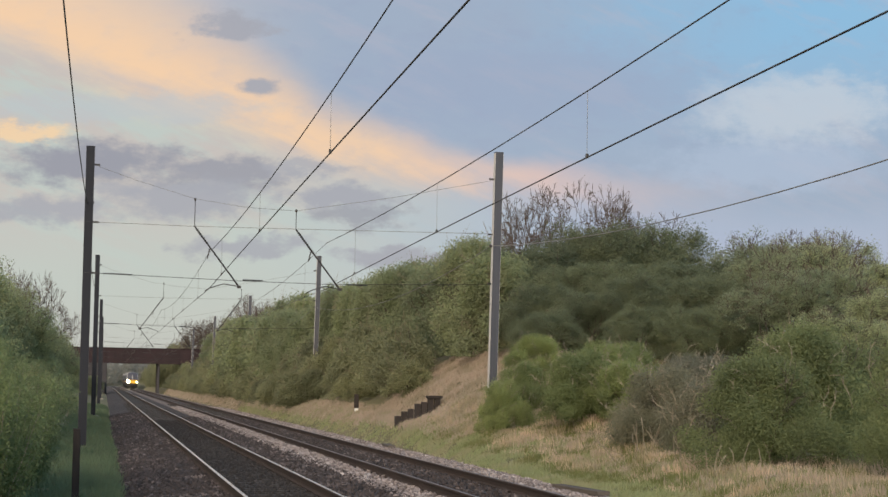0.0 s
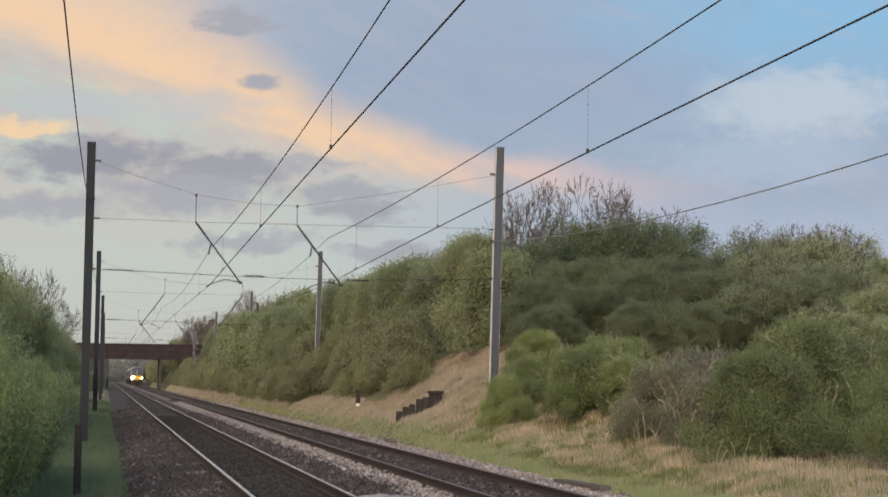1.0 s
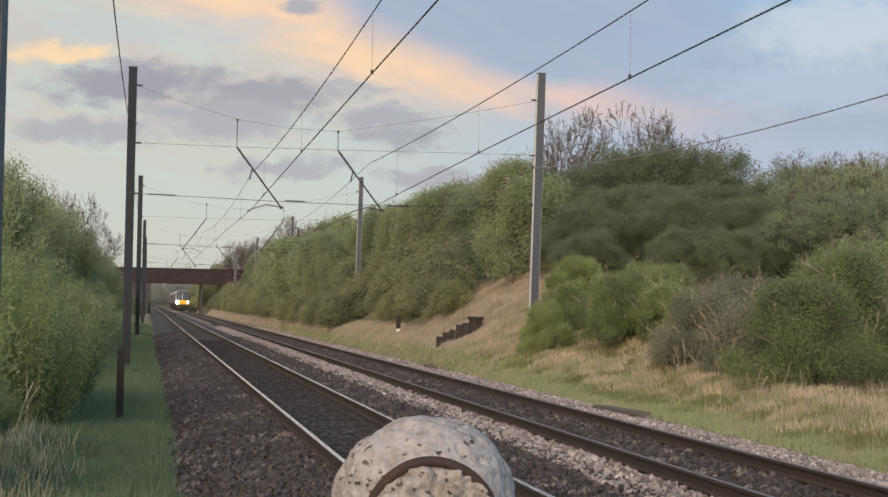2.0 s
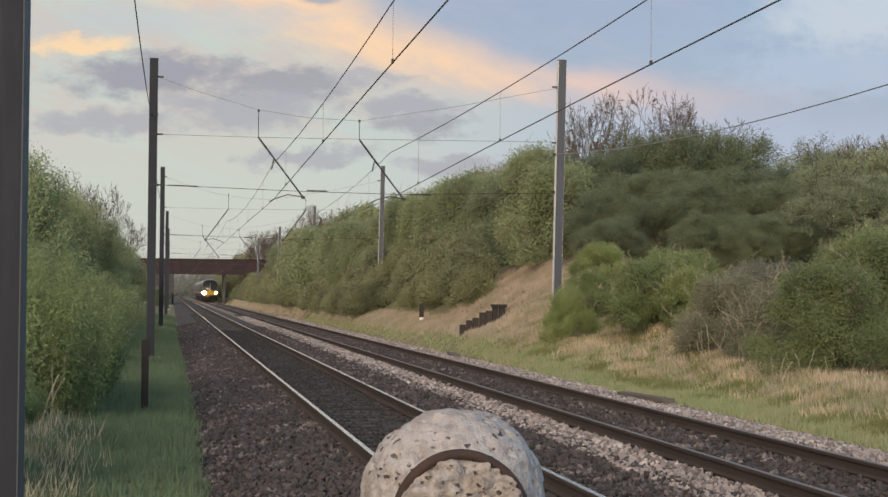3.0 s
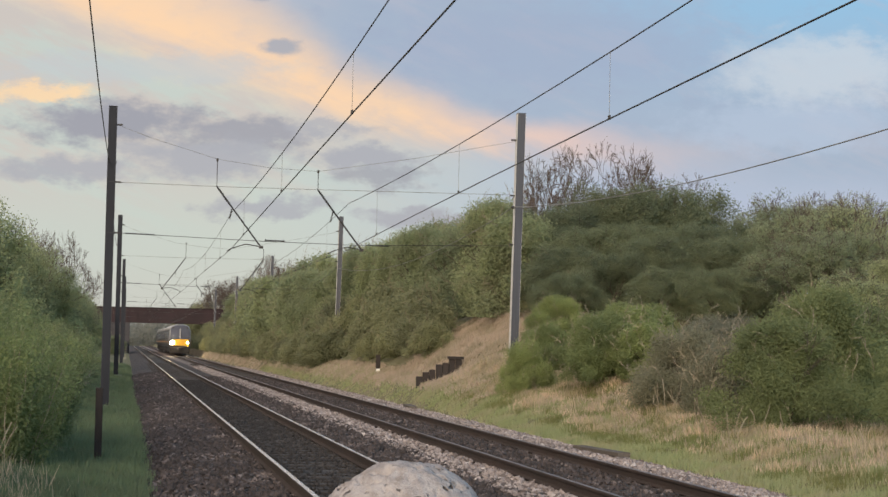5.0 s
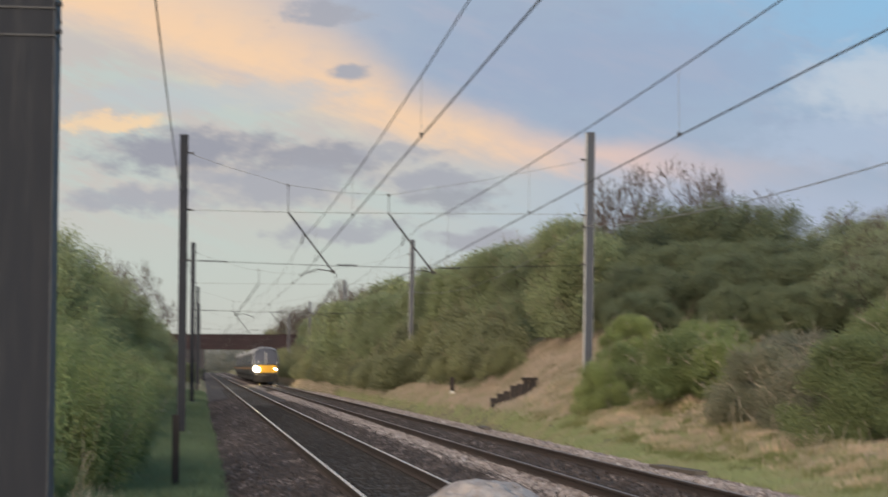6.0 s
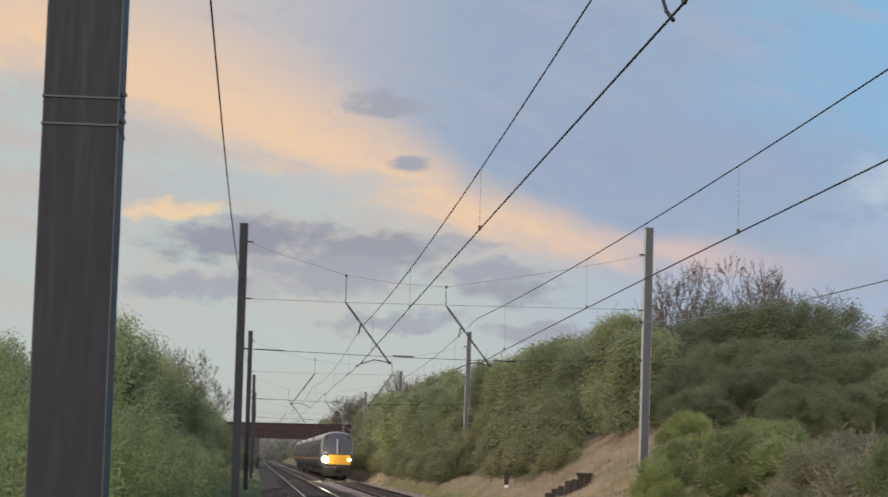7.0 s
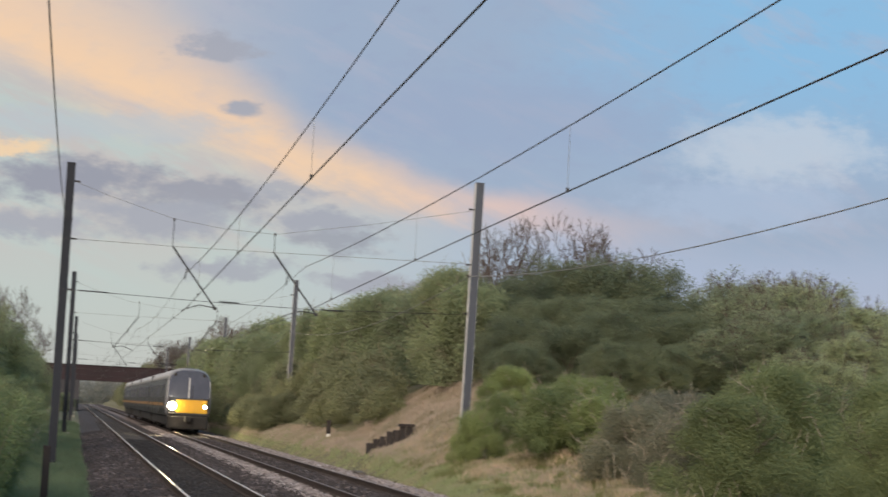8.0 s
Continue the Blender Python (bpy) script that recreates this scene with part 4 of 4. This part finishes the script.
def forked(rng, height, width, levels, stems=2, radius=0.11):
    """Limbs that fork in two or three at every level; returns rod rows, and the tips, scaled to a height and a width."""
    rows, tips = [], []

    def grow(p, d, length, r, level):
        for i in range(2):
            d = d + rng.normal(0, 0.12, 3) + np.array([0, 0, 0.02])
            d /= np.linalg.norm(d)
            q = p + d * length / 2
            rows.append((p, q, r, r * 0.86))
            p, r = q, r * 0.86
        if level == 0:
            tips.append(p)
            return
        for k in range(3 if rng.uniform() < 0.34 else 2):
            side = np.cross(d, rng.normal(0, 1, 3))
            e = d + side / (np.linalg.norm(side) + 1e-9) * rng.uniform(0.45, 1.1)
            grow(p, e / np.linalg.norm(e), length * rng.uniform(0.68, 0.92), r * rng.uniform(0.6, 0.74), level - 1)

    for k in range(stems):
        a = 2 * math.pi * k / stems + rng.uniform(0, 1)
        grow(np.array([0.12 * math.cos(a), 0.12 * math.sin(a), -0.2]), np.array([0.3 * math.cos(a), 0.3 * math.sin(a), 1.0]), height * 0.2, radius, levels)
    tips = np.array(tips)
    fit = np.array([width / 2 / np.percentile(np.hypot(tips[:, 0], tips[:, 1]), 93)] * 2 + [height / tips[:, 2].max()])
    return [(p * fit, q * fit, r, w) for p, q, r, w in rows], tips * fit


def limbs(t, rows, bark, fine, thin):
    """Thick limbs as a trunk, the thin ones as brushwood."""
    v, f = rods([w for w in rows if w[2] > 0.022], 5)
    part("trunk", mesh_of("trunk", v, f, [M[bark]], smooth=True), None, t, "grey-brown trunk and limbs")
    v, f = rods([(p, q, max(a, thin), max(b, thin * 0.8)) for p, q, a, b in rows if a <= 0.022], 3)
    tagged(part("brushwood", mesh_of("brushwood", v, f, [M[fine]]), None, t, "fine bare brown branches"), kind="stuff")


def bare_tree(seed, height, width, label, group="bare trees", levels=8):
    t = thing("bare_tree", label, "tree", group=group)
    rng = np.random.default_rng(seed)
    rows, tips = forked(rng, height, width, levels, 3)
    limbs(t, rows, "bark", "twig_brown", 0.0105)
    part("foliage", leaf_mesh(rng, np.c_[tips, np.full(len(tips), 0.12)], 1500, 0.05, M["leaf_olive"], name="foliage", simple=True), None, t, "sparse opening buds")
    return t


def airy_tree(name, label, group, seed, height, width, n, size, leaf, levels=6, bare=0.25, r=(0.22, 0.42), fine="twig_brown", top=0.0):
    """A tree whose leaves sit in clumps at the ends of its own limbs; some limbs stay bare, more of them towards the top."""
    t = thing(name, label, "tree", group=group)
    rng = np.random.default_rng(seed)
    rows, tips = forked(rng, height, width, levels, 4, 0.09)
    limbs(t, rows, "bark", fine, 0.0085)
    keep = tips[rng.uniform(0, 1, len(tips)) > bare + top * (tips[:, 2] > 0.82 * height)]
    lumps = np.c_[keep - np.array([0, 0, 0.12]), rng.uniform(*r, len(keep))]
    skirt = np.array(crown_lumps(rng, width * 0.95, width * 0.95, 0.0, height * (0.72 - 0.4 * top), 34, r[1], r[1] * 1.7, 0.3))
    part("crown", leaf_mesh(rng, np.concatenate([lumps, skirt]), n, size, M[leaf], simple=True), None, t)
    return t


def willow_bush(seed, width, height, n, size, label):
    """Upright shoots that fan out from the foot, each one a feathery plume of narrow leaves."""
    t = thing("bush", label, "bush", group="willow bushes")
    rng = np.random.default_rng(seed)
    rows, lumps = [], []
    for k in range(95):
        a, q = rng.uniform(0, 2 * math.pi), rng.uniform(0.05, 1) ** 0.6
        foot = np.array([math.cos(a) * q * width * 0.2, math.sin(a) * q * width * 0.2, -0.1])
        tip = np.array([math.cos(a) * q * width * 0.5, math.sin(a) * q * width * 0.5, height * rng.uniform(0.72, 1.02) * (1 - 0.38 * q * q)])
        last = foot
        for i in range(1, 9):
            f = i / 8
            p = foot + (tip - foot) * np.array([f ** 0.8, f ** 0.8, f]) + rng.normal(0, 0.02, 3)
            rows.append((last, p, 0.012 * (1.1 - f), 0.012 * (1.05 - f)))
            last = p
            if i > 1:
                lumps.append((*p, 0.27 * (1.12 - 0.72 * f)))
    v, f = rods(rows, 3)
    part("trunk", mesh_of("trunk", v, f, [M["twig_pale"]], smooth=True), None, t, "thin pale upright stems")
    part("crown", leaf_mesh(rng, lumps, n, size, M["leaf_willow"], 0.3, simple=True), None, t)
    return t


def place(proto, first, rows):
    """Puts the first plant, then copies, at rows of x, y, turn, scale, height factor."""
    for x, y, turn, s, hs in rows:
        m = pose(x, y, float(ground_z(x, y)) - 0.05, 0, 0, turn)
        if first:
            proto.matrix_basis, ob, first = m, proto, False
        else:
            ob = copy_thing(proto, m)
        ob.scale = (s, s, s * hs)


def make_plants():
    rng = np.random.default_rng(21)
    bright = make_plant("bush", "bright fresh green bush on the grassy bank", "bush", "lineside bushes", 1, 2.8, 2.2, 38000, 0.058, "leaf_bright", simple=True, radius=0.03, lumps=44, r=(0.2, 0.45), twigs=45, twig_mat="twig_pale")
    place(bright, True, [(11.15, 51.2, 0, 0.6, 1.25), (12.75, 48.6, 70, 0.96, 0.94), (13.7, 50.0, 200, 0.95, 0.9), (14.9, 52.0, 30, 0.95, 0.8), (13.7, 47.6, 120, 0.85, 0.86), (12.2, 53.4, 310, 0.8, 0.9), (13.3, 56.5, 250, 0.75, 0.85)])
    dull = make_plant("bush", "olive brown bush with bare dry stems", "bush", "lineside bushes", 2, 3.2, 2.2, 34000, 0.058, "leaf_olive", simple=True, radius=0.025, lumps=44, r=(0.22, 0.5), twigs=60, twig_mat="twig_pale", levels=3, spread=0.6)
    place(dull, True, [(13.2, 42.8, 0, 0.9, 1.0), (13.5, 40.2, 100, 0.85, 0.98), (15.2, 46.5, 160, 1.05, 0.84), (16.6, 50, 60, 1.1, 0.66)])
    big = make_plant("bush", "dense green bush with dead stems at its foot", "bush", "lineside bushes", 3, 3.6, 2.7, 46000, 0.058, "leaf_verge", simple=True, radius=0.025, lumps=60, r=(0.25, 0.52), twigs=24, twig_mat="twig_pale", levels=3, spread=0.6)
    place(big, True, [(12.9, 35.2, 0, 0.95, 0.88), (14.6, 37.4, 90, 1.05, 0.98), (15.4, 33.0, 150, 1.0, 0.95), (17.0, 41.5, 20, 1.1, 0.85), (14.1, 30.0, 250, 0.75, 0.95), (18.2, 46.5, 80, 1.1, 0.75)])
    # the high dark tree and those beside it
    dark = airy_tree("tree", "dense dark green tree on the bank", "bank trees", 5, 6.0, 6.2, 58000, 0.1, "leaf_dark", bare=0.06, r=(0.3, 0.6))
    place(dark, True, [(19.8, 73, 0, 1.0, 0.78), (17.0, 72, 120, 0.85, 0.78), (22.5, 73.5, 60, 0.88, 0.92), (21.2, 66, 190, 0.62, 0.75), (18.3, 66, 260, 0.62, 0.75), (15.6, 65, 20, 0.55, 0.75), (23.6, 66, 100, 0.6, 0.8)])
    bare = bare_tree(17, 6.5, 6.2, "tall bare tree with budding brown twigs")
    place(bare, True, [(17.8, 75, 0, 0.82, 1.24), (20.3, 76, 130, 0.86, 1.24), (23.0, 75.5, 250, 0.7, 1.22), (16.0, 75, 330, 0.6, 1.05),
                       (15.0, 314, 40, 1.25, 1.15), (18.6, 312, 300, 1.25, 1.15), (17.8, 235, 190, 1.35, 1.08), (15.6, 330, 100, 1.3, 1.15), (20.9, 318, 160, 1.3, 1.1),
                       (-4.6, 118, 60, 0.95, 1.26), (-6.8, 124, 220, 1.0, 1.26), (16.2, 205, 77, 1.2, 0.95),
                       (28.4, 73, 105, 0.7, 0.98), (31.2, 76, 200, 0.75, 1.0)])
    pale = airy_tree("tree", "young light green tree with many bare twigs", "bank trees", 8, 5.2, 5.0, 26000, 0.08, "leaf_pale", levels=7, bare=0.5, r=(0.16, 0.34), top=0.4)
    place(pale, True, [(21.9, 57, 0, 0.8, 0.74), (22.6, 58, 80, 0.9, 0.74), (21.2, 52, 150, 0.68, 0.72), (24.6, 62, 220, 0.95, 0.76), (27.0, 66, 300, 1.0, 0.76), (24.0, 63, 20, 0.85, 0.8), (24.0, 54, 200, 0.75, 0.76), (26.4, 61, 110, 0.85, 0.76), (24.9, 68, 40, 1.0, 0.8)])
    # the green bank that runs on to the bridge
    slope = make_plant("tree", "spring green thicket tree on the cutting side", "tree", "cutting trees", 9, 5.0, 5.0, 24000, 0.12, "leaf_mid", simple=True, z0=0.0, lumps=44, r=(0.45, 0.9), levels=3, radius=0.1, twigs=45, domed=0.5)
    scrub = make_plant("bush", "grey-green scrub bush on the cutting side", "bush", "cutting scrub", 10, 3.4, 2.6, 9000, 0.135, "leaf_scrub", simple=True, z0=0.0, lumps=30, r=(0.35, 0.65), levels=3, twigs=20)
    rows, low = [], []
    y = 70.0
    while y < 292:
        q = rng.uniform
        shift = -2.3 * float(blend(y, 88, 118) * (1 - blend(y, 170, 215))) + 4.0 * float(blend(y, 185, 240))
        rows.append((14.6 + shift + q(-0.5, 0.6), y, q(0, 360), q(0.82, 1.0) * (1 + (y - 70) / 700), q(0.85, 1.05)))
        if y > 80:
            rows.append((18.0 + q(-1, 1), y + 3, q(0, 360), q(0.9, 1.1) * (1 + (y - 70) / 700), q(0.9, 1.1)))
        low.append((12.2 + q(-0.4, 0.4) + (2.6 if y < 73 else 0), y - 1 + q(-1, 1), q(0, 360), q(0.85, 1.1), q(0.85, 1.1)))
        if y > 95:
            low.append((10.35 + q(-0.3, 0.3), y + q(-1, 1), q(0, 360), q(0.7, 0.9), q(0.75, 1.0)))
        y += 4.6 + (y - 70) * 0.022
    thicket = make_plant("tree", "spring green thicket tree on the cutting side", "tree", "cutting trees", 19, 5.0, 5.0, 7500, 0.22, "leaf_mid", simple=True, z0=0.0, lumps=44, r=(0.45, 0.9), levels=2, radius=0.1, twigs=30, domed=0.5)
    brake = make_plant("bush", "grey-green scrub bush on the cutting side", "bush", "cutting scrub", 20, 3.4, 2.6, 4500, 0.19, "leaf_scrub", simple=True, z0=0.0, lumps=30, r=(0.35, 0.65), levels=2, twigs=15)
    rows += [(11.9, 148.7, 150, 1.15, 1.0), (13.6, 197.5, 20, 1.15, 1.0), (11.8, 128, 30, 1.0, 1.1), (12.3, 172, 99, 1.1, 1.1), (15.2, 250, 40, 0.9, 0.8), (15.4, 226, 140, 0.95, 0.85), (15.0, 272, 220, 0.85, 0.75), (14.6, 209, 300, 1.0, 0.9), (16.4, 262, 80, 1.0, 0.9), (16.8, 238, 10, 1.05, 1.0)]
    place(slope, True, [r for r in rows if r[1] < 125])
    place(thicket, True, [r for r in rows if r[1] >= 125])
    for x, y, turn, k, hs in [(16.6, 62, 10, 0.5, 0.72), (18.4, 62.5, 80, 0.55, 0.75), (20.4, 61.5, 150, 0.55, 0.75), (22.2, 63, 220, 0.55, 0.75), (19.4, 66, 30, 0.6, 0.8), (17.0, 67, 200, 0.6, 0.8), (15.9, 64.5, 120, 0.42, 0.8), (14.7, 61, 170, 0.4, 0.7), (17.3, 58.5, 50, 0.4, 0.75), (18.7, 57.5, 210, 0.42, 0.72), (19.9, 58.5, 300, 0.42, 0.72), (-1.2, 214, 40, 0.42, 0.9), (-1.4, 232, 140, 0.45, 0.9), (-1.9, 204, 260, 0.4, 0.9)]:
        copy_thing(dark, pose(x, y, float(ground_z(x, y)) - 0.05, 0, 0, turn)).scale = (k, k, k * hs)
    low += [(10.6 + 0.5 * math.sin(k * 1.7), 324 + k * 9.0, k * 61.0, 1.3, 1.4) for k in range(12)] + [(13.4, 322 + k * 11.0, k * 47.0, 1.6, 1.5) for k in range(9)]
    low += [(11.3, 100.4, 40, 0.85, 1.0), (10.9, 98.0, 130, 0.75, 0.9), (11.2, 149.2, 220, 0.9, 1.1), (11.4, 197.5, 310, 0.95, 1.1)]
    low += [(14.9, 65.5, 20, 0.8, 0.85), (15.6, 62.8, 140, 0.7, 0.8)]
    low += [(13.4, 294, 30, 1.1, 0.8), (15.4, 291, 100, 1.2, 0.8), (17.6, 294, 190, 1.3, 1.1), (11.8, 289, 250, 0.95, 0.8)]
    low += [(11.6 + 0.3 * math.sin(k), 70.8 + k * 3.1, k * 77.0, 0.62 + 0.06 * math.sin(k * 2.3), 0.9) for k in range(8)]
    place(scrub, True, [r for r in low if r[1] < 125])
    place(brake, True, [r for r in low if r[1] >= 125])
    # beside the dark masts
    willow = willow_bush(12, 3.0, 2.8, 42000, 0.065, "feathery willow bush with upright green shoots")
    place(willow, True, [(-2.05, 28.0, 0, 1.0, 0.95), (-1.8, 32.5, 60, 0.9, 1.0), (-3.0, 27.5, 90, 0.95, 0.95), (-2.9, 33.5, 200, 1.05, 1.05), (-4.6, 31, 300, 1.1, 1.1), (-2.25, 17.5, 40, 0.8, 0.95), (-3.3, 20, 120, 0.9, 1.1), (-2.1, 23.0, 10, 0.5, 0.6)])
    green = airy_tree("tree", "rounded mid green tree beside the line", "trees beside the line", 13, 5.6, 5.0, 36000, 0.1, "leaf_mid", bare=0.08, r=(0.3, 0.5))
    rows = [(-2.5, 47, 70, 0.5, 0.7), (-2.4, 58, 160, 0.5, 0.75), (-2.5, 72, 10, 0.52, 0.75), (-2.6, 86, 250, 0.55, 0.75), (-2.6, 101, 310, 0.55, 0.75), (-4.4, 62, 0, 1.0, 0.95), (-3.6, 70, 80, 0.85, 0.95), (-6.2, 66, 150, 0.85, 0.85), (-3.4, 80, 220, 0.75, 0.9), (-5.2, 92, 290, 1.0, 1.0), (-7.4, 56, 20, 0.8, 0.8), (-3.6, 52, 20, 0.55, 0.75), (-3.4, 100, 130, 0.8, 0.85), (-4.0, 125, 10, 0.9, 0.9), (-4.2, 150, 75, 0.9, 0.9), (-4.0, 180, 210, 0.95, 0.9), (-4.4, 215, 25, 0.95, 0.9), (-4.5, 255, 160, 0.95, 0.9)]
    place(green, True, [r for r in rows if r[1] < 110])
    for x, y, turn, s, hs in rows:
        if y >= 110:
            copy_thing(thicket, pose(x, y, float(ground_z(x, y)) - 0.05, 0, 0, turn)).scale = (s * 1.05, s * 1.05, s * hs * 1.1)


def dead_stems():
    """Pale bare stems that lean out of the bushes' feet."""
    rng = np.random.default_rng(61)
    for x, y, n, tall in ((12.2, 40.2, 11, 1.2), (11.9, 33.5, 6, 0.7), (12.4, 38.0, 9, 0.9), (11.9, 31.3, 4, 0.6), (-1.9, 25.6, 6, 1.0)):
        t = thing("dead_stems", "pale bare dead stems at the foot of bushes", "stems", (x, y, float(ground_z(x, y))), "dead stems")
        for k in range(n):
            p = np.array([rng.normal(0, 0.45), rng.normal(0, 0.3), -0.1])
            d = np.array([rng.normal(0, 0.3), rng.normal(0, 0.2), 1.0])
            pts = [p]
            for i in range(4):
                d = d + rng.normal(0, 0.2, 3)
                pts.append(pts[-1] + d / np.linalg.norm(d) * tall * rng.uniform(0.14, 0.27))
            wire_part("stem", pts, rng.uniform(0.005, 0.011), M["twig_pale"], t, sides=4)


def make_distance():
    """A belt of far trees beyond the bridge, closing the line of sight."""
    rng = np.random.default_rng(31)
    rows = []
    for i in range(420):
        x, y = rng.uniform(-60, 120), rng.uniform(640, 760)
        tall = rng.uniform(6, 10.5)
        for h in (0.15, 0.4, 0.65, 0.85):
            rows.append((x + rng.normal(0, 1.5), y + rng.normal(0, 2), tall * h, rng.uniform(1.6, 2.6)))
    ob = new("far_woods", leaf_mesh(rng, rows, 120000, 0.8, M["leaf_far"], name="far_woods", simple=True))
    tagged(ob, "distant belt of woods beyond the bridge, haze painted into its pale leaves", "trees", kind="stuff")


def make_grass(name, label, material, bands, seed, height, width=0.009, clump=9, spread=0.07):
    """Blades of grass in tufts: (x0, x1, y0, y1, count)."""
    rng = np.random.default_rng(seed)
    cs = []
    for x0, x1, y0, y1, n in bands:
        tuft = np.stack([rng.uniform(x0, x1, n // clump), rng.uniform(y0, y1, n // clump)], 1)
        c = np.repeat(tuft, clump, axis=0) + rng.normal(0, spread, (n // clump * clump, 2))
        cs.append(c)
    c = np.concatenate(cs)
    n = len(c)
    z = ground_z(c[:, 0], c[:, 1])
    a = rng.uniform(0, 2 * np.pi, n)
    h = height * rng.uniform(0.5, 1.1, n) * np.repeat(rng.uniform(0.35, 1.0, n // clump) ** 1.5 * 1.9, clump)
    lean = rng.normal(0, 0.3, (n, 2)) * h[:, None]
    w = width * (1 + c[:, 1] / 60)
    side = np.stack([np.cos(a), np.sin(a)], 1) * w[:, None]
    lo = np.c_[c - side, z - 0.03]
    lo2 = np.c_[c + side, z - 0.03]
    tip = np.c_[c + lean, z + h * 0.92]
    v = np.stack([lo, lo2, tip], axis=1).reshape(-1, 3)
    f = np.arange(n * 3).reshape(n, 3)
    tagged(new(name, mesh_of(name, v, f, [material])), label, "grass", kind="stuff")


# ---- small lineside things ----
def make_lineside():
    t = thing("sleeper_wall", "stepped retaining wall of old black timber sleepers", "retaining wall", (9.68, 62.0, 0.38))
    for i in range(7):
        x = 0.05 + i * 0.225
        part("timber", box(x, x + 0.2, 0.02 * (i % 3), 0.16 + 0.02 * (i % 3), -0.8, 0.3 + (0.0, 0.15, 0.24, 0.42, 0.48, 0.62, 0.64)[i], 0.02), M["timber"], t)
    part("cap_timber", box(1.12, 1.66, -0.05, 0.2, 0.9, 1.0, 0.02), M["timber"], t)
    t = thing("marker_post", "short dark marker post with white foot", "post", (10.3, 76, float(ground_z(10.3, 76))))
    part("shaft", box(-0.09, 0.09, -0.06, 0.06, 0.15, 0.72, 0.02), M["timber"], t)
    part("foot", box(-0.08, 0.08, -0.05, 0.05, -0.1, 0.15, 0.01), M["mast_pale"], t, "white painted foot")
    t = thing("marker_post", "plain black timber post in the trackside grass", "post", (-0.4, 31.0, float(ground_z(-0.4, 31))))
    part("shaft", box(-0.06, 0.06, -0.06, 0.06, -0.3, 1.2, 0.012), M["timber"], t)
    for x, y, turn, ln in ((8.75, 33.5, 6, 2.4), (8.75, 57, -4, 2.2)):
        t = thing("loose_board", "weathered board lying on pale ballast", "board", (x, y, float(bed_z(x)) + 0.1), "loose boards")
        t.rotation_euler = (0, 0, radians(turn))
        part("plank", box(-0.12, 0.12, -ln / 2, ln / 2, -0.05, 0.03, 0.01), M["board"], t)


make_ground()
make_tracks()
make_overhead()
make_bridge()
make_bollard()
make_lineside()
make_plants()
dead_stems()
make_distance()
make_stones("dark_ballast_stones", "brown stained loose ballast stones", M["stone_dark"],
            [(0.35, 2.1, 7, 110, 24000), (3.75, 5.2, 9, 100, 14000), (5.85, 7.2, 12, 100, 9000)], 41, 0.036)
make_stones("sooty_ballast_stones", "blackened ballast stones between bright rails", M["stone_black"], [(2.25, 3.6, 7, 90, 9000)], 42, 0.024)
make_stones("pale_ballast_stones", "fresh pale granite ballast stones", M["stone_light"], [(4.95, 5.68, 12, 140, 10000), (7.4, 9.35, 14, 140, 23000)], 43, 0.036)
make_grass("green_grass", "green tufts of trackside grass", M["grass_green"], [(9.3, 11.9, 18, 60, 100000), (11.9, 13.4, 18, 60, 16000), (9.2, 10.6, 60, 130, 30000)], 51, 0.085)
make_grass("tussock_grass", "olive tussocks in the trackside grass", M["grass_olive"], [(9.9, 13.0, 18, 60, 46000)], 54, 0.13, 0.009, 110, 0.15)
make_grass("straw_tussock", "pale straw tussocks in the trackside grass", M["grass_dry"], [(10.4, 13.6, 18, 60, 40000)], 55, 0.14, 0.009, 80, 0.17)
make_grass("cool_grass", "cool green grass strip beside the ballast", M["grass_cool"], [(-1.6, 0.4, 9, 60, 60000), (-1.5, 0.3, 60, 150, 24000)], 53, 0.12)
make_grass("dry_grass", "straw-coloured dry grass on the bank", M["grass_dry"], [(11.6, 14.0, 20, 60, 40000), (10.6, 12.0, 20, 60, 22000), (9.8, 15.4, 52, 74, 90000), (11.8, 15.6, 66, 76, 24000), (9.6, 11, 70, 130, 30000), (9.2, 11.0, 130, 290, 30000)], 52, 0.13)
make_grass("bramble_grass", "tall bleached grass stems under the willows", M["grass_dry"], [(-2.6, -1.0, 13, 25, 3600)], 56, 0.22, 0.005, 12, 0.2)

train = make_train()


def motions():
    """The train runs towards the camera at about 40 metres a second."""
    walk(train, [(t, pose(TRACK[1], 110.0 + 40.2 * (8.0 - t), 0.0)) for t in (0.0, 2.0, 4.0, 6.0, 8.0)])


motions()
